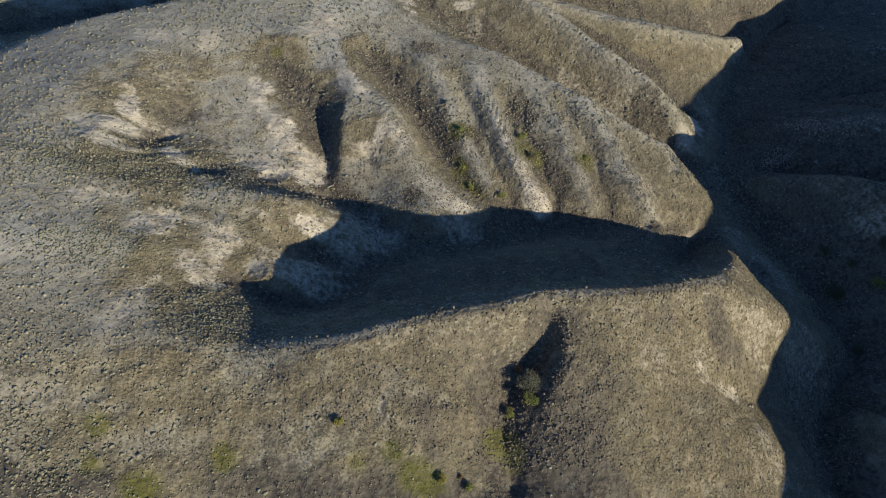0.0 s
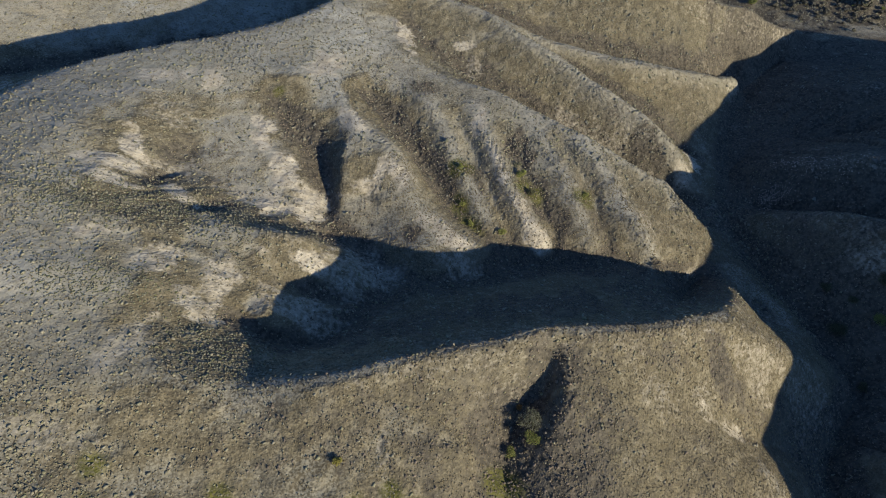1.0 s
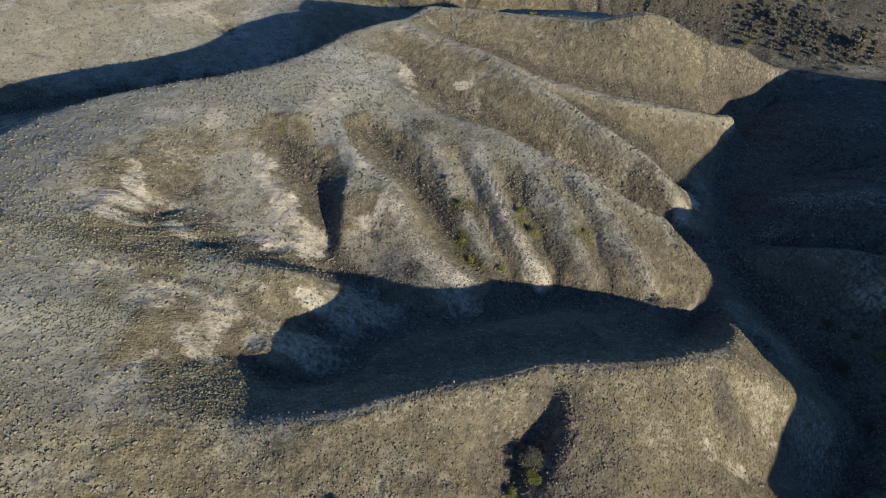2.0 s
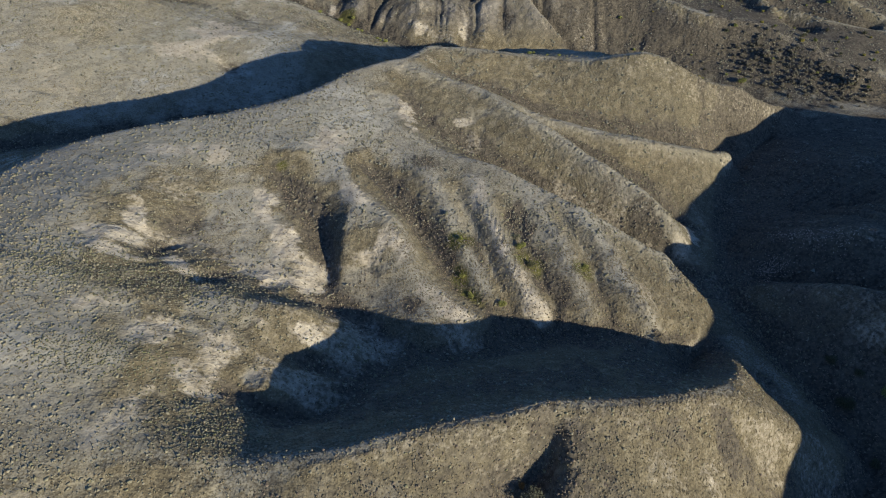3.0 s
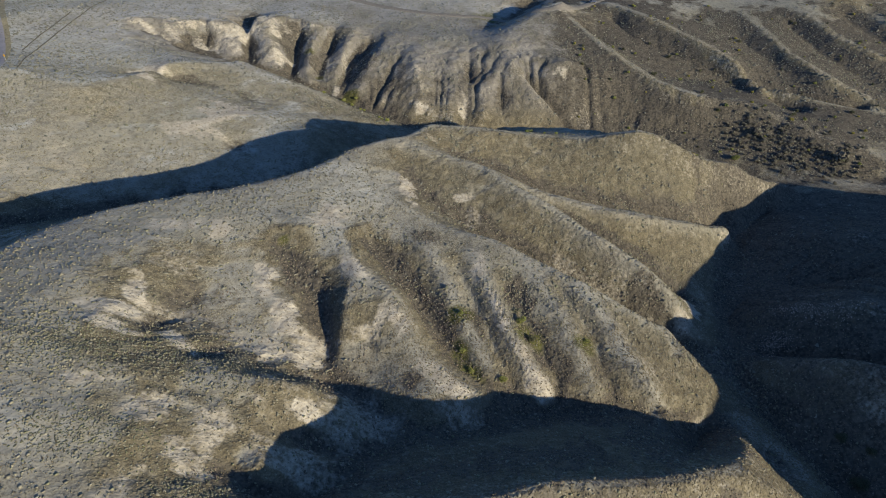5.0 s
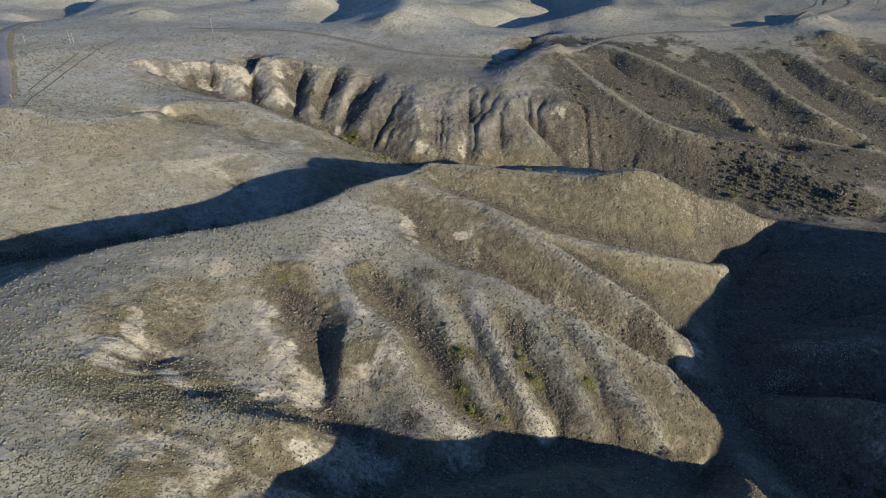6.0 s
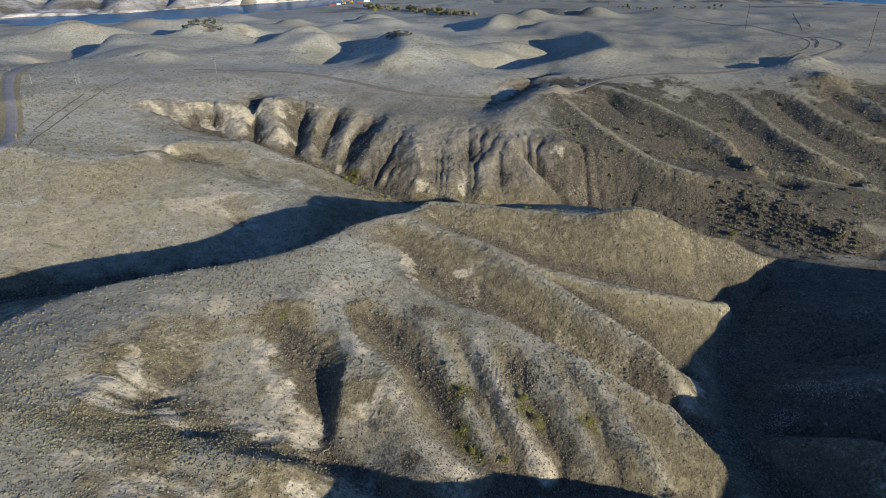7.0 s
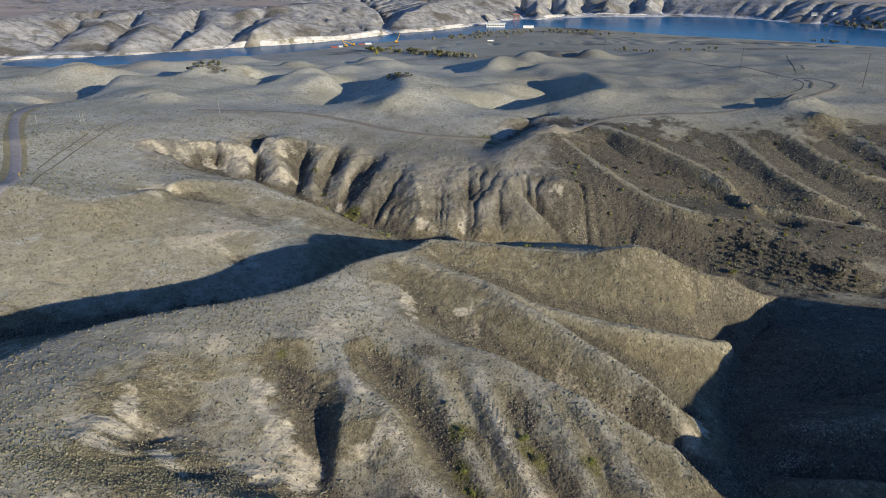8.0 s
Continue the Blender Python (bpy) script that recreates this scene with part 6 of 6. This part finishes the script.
track = [(-173.4, 444.4), (-137.7, 452.0), (-103.6, 455.6), (-71.0, 446.2), (-46.6, 432.5), (-23.6, 421.8), (5.8, 417.1), (35.9, 426.8), (54.9, 402.5), (74.8, 417.0),
         (95.7, 439.1), (114.2, 454.0), (134.3, 463.4), (166.5, 464.2), (203.4, 466.6), (228.1, 477.4), (267.0, 506.5), (297.0, 523.2), (331.0, 556.5),
         (345.1, 586.1), (331.6, 598.8), (332.0, 672.9), (312.6, 736.6), (294.7, 789.9), (279.0, 844.2)]
ribbon("road", track, 6.0, gravel, 0.25, 1.5, "grey gravel track winding over the open ground", "road")
for points in ([(-176.4, 267.2), (-184.6, 287.2), (-188.5, 309.7), (-191.4, 331.5), (-193.0, 352.7), (-194.1, 378.8), (-193.9, 412.6)],
               [(-191.2, 296.4), (-195.9, 321.3), (-197.4, 343.6), (-199.8, 367.4)]):
    ribbon("rut", points, 0.6, rut_soil, 0.1, 1.5, "thin line of dark weeds along an old wheel rut", "track")
for off in (0.0, 3.0):
    ribbon("rut", [(422.4, 835.0), (405.7, 791.0), (358.9, 687.1), (349.2, 660.0)], 0.7, rut_soil, 0.12, 2.0, "dark wheel rut across the pasture", "track").location = (off * 3.2, 0, 0)
    ribbon("rut", [(247.6, 521.4), (270.6, 524.2), (291.8, 540.6), (309.9, 572.5), (317.7, 606.5)], 0.9, rut_soil, 0.14, 1.5, "dark wheel rut beside the gravel track", "track").location = (off * 3, off, 0)


# ---- white cut banks at the foot of the bluffs across the river ----
def cut_bank(points, tall, seed):
    """A worn rock face standing along the shore, thick at the foot."""
    p = np.array(points, float)
    run = np.r_[0, np.cumsum(np.hypot(*np.diff(p, axis=0).T))]
    s = np.arange(0, run[-1], 4.0)
    line = np.stack([np.interp(s, run, p[:, 0]), np.interp(s, run, p[:, 1])], -1)
    way = np.gradient(line, axis=0)
    way /= np.hypot(way[:, 0], way[:, 1])[:, None] + 1e-9
    back = np.stack([-way[:, 1], way[:, 0]], -1)
    back *= np.sign(back[:, 1])[:, None]
    ends = np.clip(np.minimum(s, run[-1] - s) / 30, 0.1, 1)
    top = tall * ends * (0.85 + 0.22 * wave_noise(s, s * 0, 60, seed, 3))
    rows = []
    for depth, up in ((-6, -2), (-3, 0.12), (-1.5, 0.4), (0.0, 0.75), (2.0, 1.0), (9.0, 1.02), (30, 0.7)):
        jut = depth + 1.6 * wave_noise(s, s * 0 + depth * 7, 18, seed + 5, 3)
        z = -46.4 + (top * up if up > 0 else up + 0 * s)
        rows.append(np.stack([line[:, 0] + back[:, 0] * jut, line[:, 1] + back[:, 1] * jut, z], -1))
    g = np.array(rows)
    return tagged(sheet("cut_bank", g[..., 0], g[..., 1], g[..., 2], chalk_rock), "white eroded rock bank along the far shore", "rock bank", kind="structure")


cut_bank([(-417.3, 1283.5), (-383.0, 1306.0), (-316.8, 1347.8), (-257.9, 1393.1), (-196.7, 1453.8), (-154.6, 1513.6), (-120.9, 1563.4)], 13, 3)
cut_bank([(-727.4, 1110.9), (-690.8, 1143.5), (-638.0, 1152.2), (-597.4, 1167.5)], 4, 13)
cut_bank([(-585.5, 1173.2), (-548.7, 1189.9), (-506.2, 1220.2)], 4, 23)
cut_bank([(-494.1, 1228.3), (-461.0, 1250.2), (-423.3, 1278.8)], 3.5, 33)
cut_bank([(-108.8, 1575.9), (-32.3, 1638.6), (66.3, 1759.8)], 9, 43)
cut_bank([(269.0, 1988.2), (339.6, 2074.7), (405.5, 2094.0)], 9, 53)
cut_bank([(444.5, 2134.3), (542.4, 2110.9), (640.9, 2124.5)], 9, 63)

# ---- poles, posts and the sign ----
def power_pole(x, y, tall):
    ob = thing("power_pole", "tall weathered wooden power pole with a crossarm", "power pole", "power line poles")
    bm = bmesh.new()
    rod(bm, (0, 0, -1.5), (0, 0, tall), 0.28, 0.17, 10)
    part("pole", bm, weathered_wood, ob)
    part("crossarm", block(bmesh.new(), (2.6, 0.16, 0.2), (0, 0.2, tall - 0.9), 0, 0.02), weathered_wood, ob)
    for dx in (-1.2, 0.0, 1.2):
        bm = bmesh.new()
        rod(bm, (dx, 0.2, tall - 0.8), (dx, 0.2, tall - 0.45), 0.07, 0.05, 8)
        part("insulator", bm, dull_steel, ob)
    ob.matrix_basis = pose(x, y, height_at(x, y), 0, 0, 35)
    return ob


power_pole(300.9, 681.9, 24.8)
power_pole(354.5, 563.1, 27.3)
power_pole(245.4, 1033.5, 23.8)
power_pole(115.4, 1234.4, 16.6)
power_pole(15.4, 1330.7, 25.2)


def marker_post(x, y, tall, label="white-painted marker post in the sagebrush"):
    ob = thing("marker_post", label, "post", "marker posts")
    bm = bmesh.new()
    rod(bm, (0, 0, -0.5), (0, 0, tall), 0.09, 0.07, 10)
    part("post", bm, faded_paint, ob)
    part("cap", block(bmesh.new(), (0.22, 0.22, 0.16), (0, 0, tall + 0.06), 0, 0.04), faded_paint, ob)
    ob.matrix_basis = pose(x, y, height_at(x, y))
    return ob


marker_post(-233.7, 375.1, 4.9)
marker_post(-212.8, 383.2, 6.4)
marker_post(-212.7, 386.4, 5.4)
marker_post(-148.9, 437.1, 8.7)
marker_post(-219.3, 342.6, 1.6, "short white roadside post")
marker_post(334.8, 702.4, 6.9)

sign = thing("road_sign", "yellow diamond road sign on a post beside the paved road", "road sign")
bm = bmesh.new()
rod(bm, (0, 0, -0.4), (0, 0, 2.6), 0.06, 0.06, 8)
part("post", bm, dull_steel, sign)
bm = block(bmesh.new(), (0.9, 0.05, 0.9), (0, 0, 0), 0, 0.01)
bmesh.ops.transform(bm, matrix=pose(0, -0.08, 2.6, 0, 45, 0), verts=bm.verts)
part("plate", bm, yellow_paint, sign)
sign.matrix_basis = pose(-187.6, 279.6, height_at(-187.6, 279.6), 0, 0, -15)


# ---- the car on the gravel track ----
car = thing("car", "dark blue car standing on the gravel track", "car")
bm = block(bmesh.new(), (4.5, 1.8, 0.62), (0, 0, 0.72), 0, 0.14)
part("body", bm, blue_car, car)
bm = block(bmesh.new(), (2.5, 1.6, 0.6), (-0.25, 0, 1.32), 0, 0.12, 0.82)
part("cabin", bm, dark_glass, car, "dark car windows")
part("roof", block(bmesh.new(), (1.95, 1.3, 0.08), (-0.25, 0, 1.64), 0, 0.03), blue_car, car)
for wx, wy in ((1.4, 0.85), (1.4, -0.85), (-1.4, 0.85), (-1.4, -0.85)):
    bm = bmesh.new()
    rod(bm, (wx, wy - 0.11, 0.34), (wx, wy + 0.11, 0.34), 0.34, 0.34, 14)
    wheel = part("wheel", bm, tyre_rubber, car)
    bm = bmesh.new()
    rod(bm, (wx, wy - 0.13, 0.34), (wx, wy + 0.13, 0.34), 0.19, 0.19, 10)
    part("rim", bm, dull_steel, wheel)
for wy in (0.62, -0.62):
    part("headlight", block(bmesh.new(), (0.08, 0.34, 0.16), (2.24, wy, 0.82), 0, 0.02), white_paint, car)
car.matrix_basis = pose(95.8, 437.8, height_at(95.8, 437.8) + 0.32, 0, 0, 22)


# ---- works and buildings by the river ----
def container(x, y, size, material, label, turn=0.0, lift=0.0):
    ob = thing("container", label, "container", "riverside containers")
    part("body", block(bmesh.new(), size, (0, 0, size[2] / 2), 0, 0.06), material, ob)
    for k in range(-3, 4):
        part("rib", block(bmesh.new(), (0.18, size[1] + 0.16, size[2] * 0.9), (k * size[0] / 7.5, 0, size[2] / 2)), material, ob)
    part("roof", block(bmesh.new(), (size[0] + 0.1, size[1] + 0.1, 0.15), (0, 0, size[2] + 0.08)), material, ob)
    ob.matrix_basis = pose(x, y, max(height_at(x, y), -46.3) + lift, 0, 0, turn)
    return ob


container(-206.0, 1294.5, (12, 4, 3), red_paint, "red container at the river's edge", 5)
container(-195.4, 1302.8, (7, 4, 3), white_paint, "white container at the river's edge", 0)
container(-159.6, 1339.4, (12, 3.5, 2.6), red_paint, "red container at the river's edge", 8)
container(-147.2, 1347.5, (12, 4, 3), white_paint, "white container at the river's edge", 4)


def boom_crane(x, y, length, rise, turn):
    ob = thing("boom_crane", "yellow construction crane beside the river", "crane", "riverside cranes")
    part("chassis", block(bmesh.new(), (7, 3.2, 1.6), (0, 0, 1.2), 0, 0.15), yellow_paint, ob)
    part("cab", block(bmesh.new(), (3.4, 2.8, 2.6), (-1.2, 0, 3.2), 0, 0.2, 0.9), yellow_paint, ob)
    for wy in (-1.7, 1.7):
        part("track", block(bmesh.new(), (7.4, 0.8, 1.1), (0, wy, 0.55), 0, 0.2), tyre_rubber, ob)
    bm = bmesh.new()
    rod(bm, (0.6, 0, 2.6), (length * math.cos(radians(rise)), 0, 2.6 + length * math.sin(radians(rise))), 0.75, 0.4, 6)
    part("boom", bm, yellow_paint, ob)
    ob.matrix_basis = pose(x, y, max(height_at(x, y), -46.3), 0, 0, turn)
    return ob


boom_crane(-186.9, 1312.1, 16, 55, 170)
boom_crane(-175.4, 1332.5, 22, 18, 175)
boom_crane(-92.5, 1364.6, 15, 65, 10)

station = thing("pump_station", "white flat-roofed pump station at the water's edge", "building")
part("wall", block(bmesh.new(), (46, 16, 9), (0, 0, 4.0)), white_paint, station)
part("roof", block(bmesh.new(), (52, 20, 1.2), (0, 0, 9.2), 0, 0.1), white_paint, station)
for k in range(-3, 4):
    part("window", block(bmesh.new(), (3.4, 0.4, 3.0), (k * 6.2, -8.05, 4.4)), dark_glass, station)
part("annex", block(bmesh.new(), (18, 14, 15), (-10, 14, 7.0), 0, 0.2), concrete, station)
station.matrix_basis = pose(132.9, 1743.8, max(height_at(132.9, 1743.8), -46.3), 0, 0, -4)

spillway = thing("spillway", "stepped pale concrete spillway behind the pump station", "spillway")
for k in range(8):
    part("step", block(bmesh.new(), (22 - 0.7 * k, 9, 3.4), (-k * 2.6, k * 8.0, 1.2 + 2.5 * k), 0, 0.2), concrete, spillway)
spillway.matrix_basis = pose(145.2, 1847.7, -46.3, 0, 0, 4)

gantry = thing("gantry_crane", "red lattice gantry crane over the water", "crane")
for gx_, gy_ in ((-7, -4), (7, -4), (-7, 4), (7, 4)):
    bm = bmesh.new()
    rod(bm, (gx_, gy_, -3), (gx_ * 0.6, gy_ * 0.6, 19), 0.6, 0.5, 6)
    part("leg", bm, red_paint, gantry)
part("beam", block(bmesh.new(), (20, 3, 2), (0, 0, 19.5), 0, 0.1), red_paint, gantry)
for k in range(4):
    part("brace", block(bmesh.new(), (13 - 1.4 * k, 0.6, 0.6), (0, -4 + 0.4 * k, 3 + 4.5 * k)), red_paint, gantry)
bm = bmesh.new()
rod(bm, (0, 0, 20), (3, 0, 32), 0.6, 0.3, 6)
part("mast", bm, red_paint, gantry)
gantry.matrix_basis = pose(199.4, 1890.3, max(height_at(199.4, 1890.3), -46.3), 0, 0, 10)
container(211.4, 1708.7, (26, 6, 6), white_paint, "long white trailer among the riverside trees", -3)
container(92.4, 1332.9, (12, 4, 2.5), white_paint, "low white shed on the terrace", 0)


def cottage(x, y, turn):
    ob = thing("cottage", "small white house on the far shore", "house", "far shore houses")
    part("wall", block(bmesh.new(), (14, 9, 5), (0, 0, 2.2)), white_paint, ob)
    bm = block(bmesh.new(), (15.5, 10.5, 3.5), (0, 0, 6.4))
    for v in bm.verts:
        if v.co.z > 6.4:
            v.co.y *= 0.05
    part("roof", bm, dull_steel, ob)
    for k in (-4, 0, 4):
        part("window", block(bmesh.new(), (1.6, 0.3, 1.6), (k, -4.55, 2.6)), dark_glass, ob)
    ob.matrix_basis = pose(x, y, height_at(x, y), 0, 0, turn)
    return ob


cottage(1048.6, 1862.4, 12)
cottage(1008.7, 1888.0, -20)
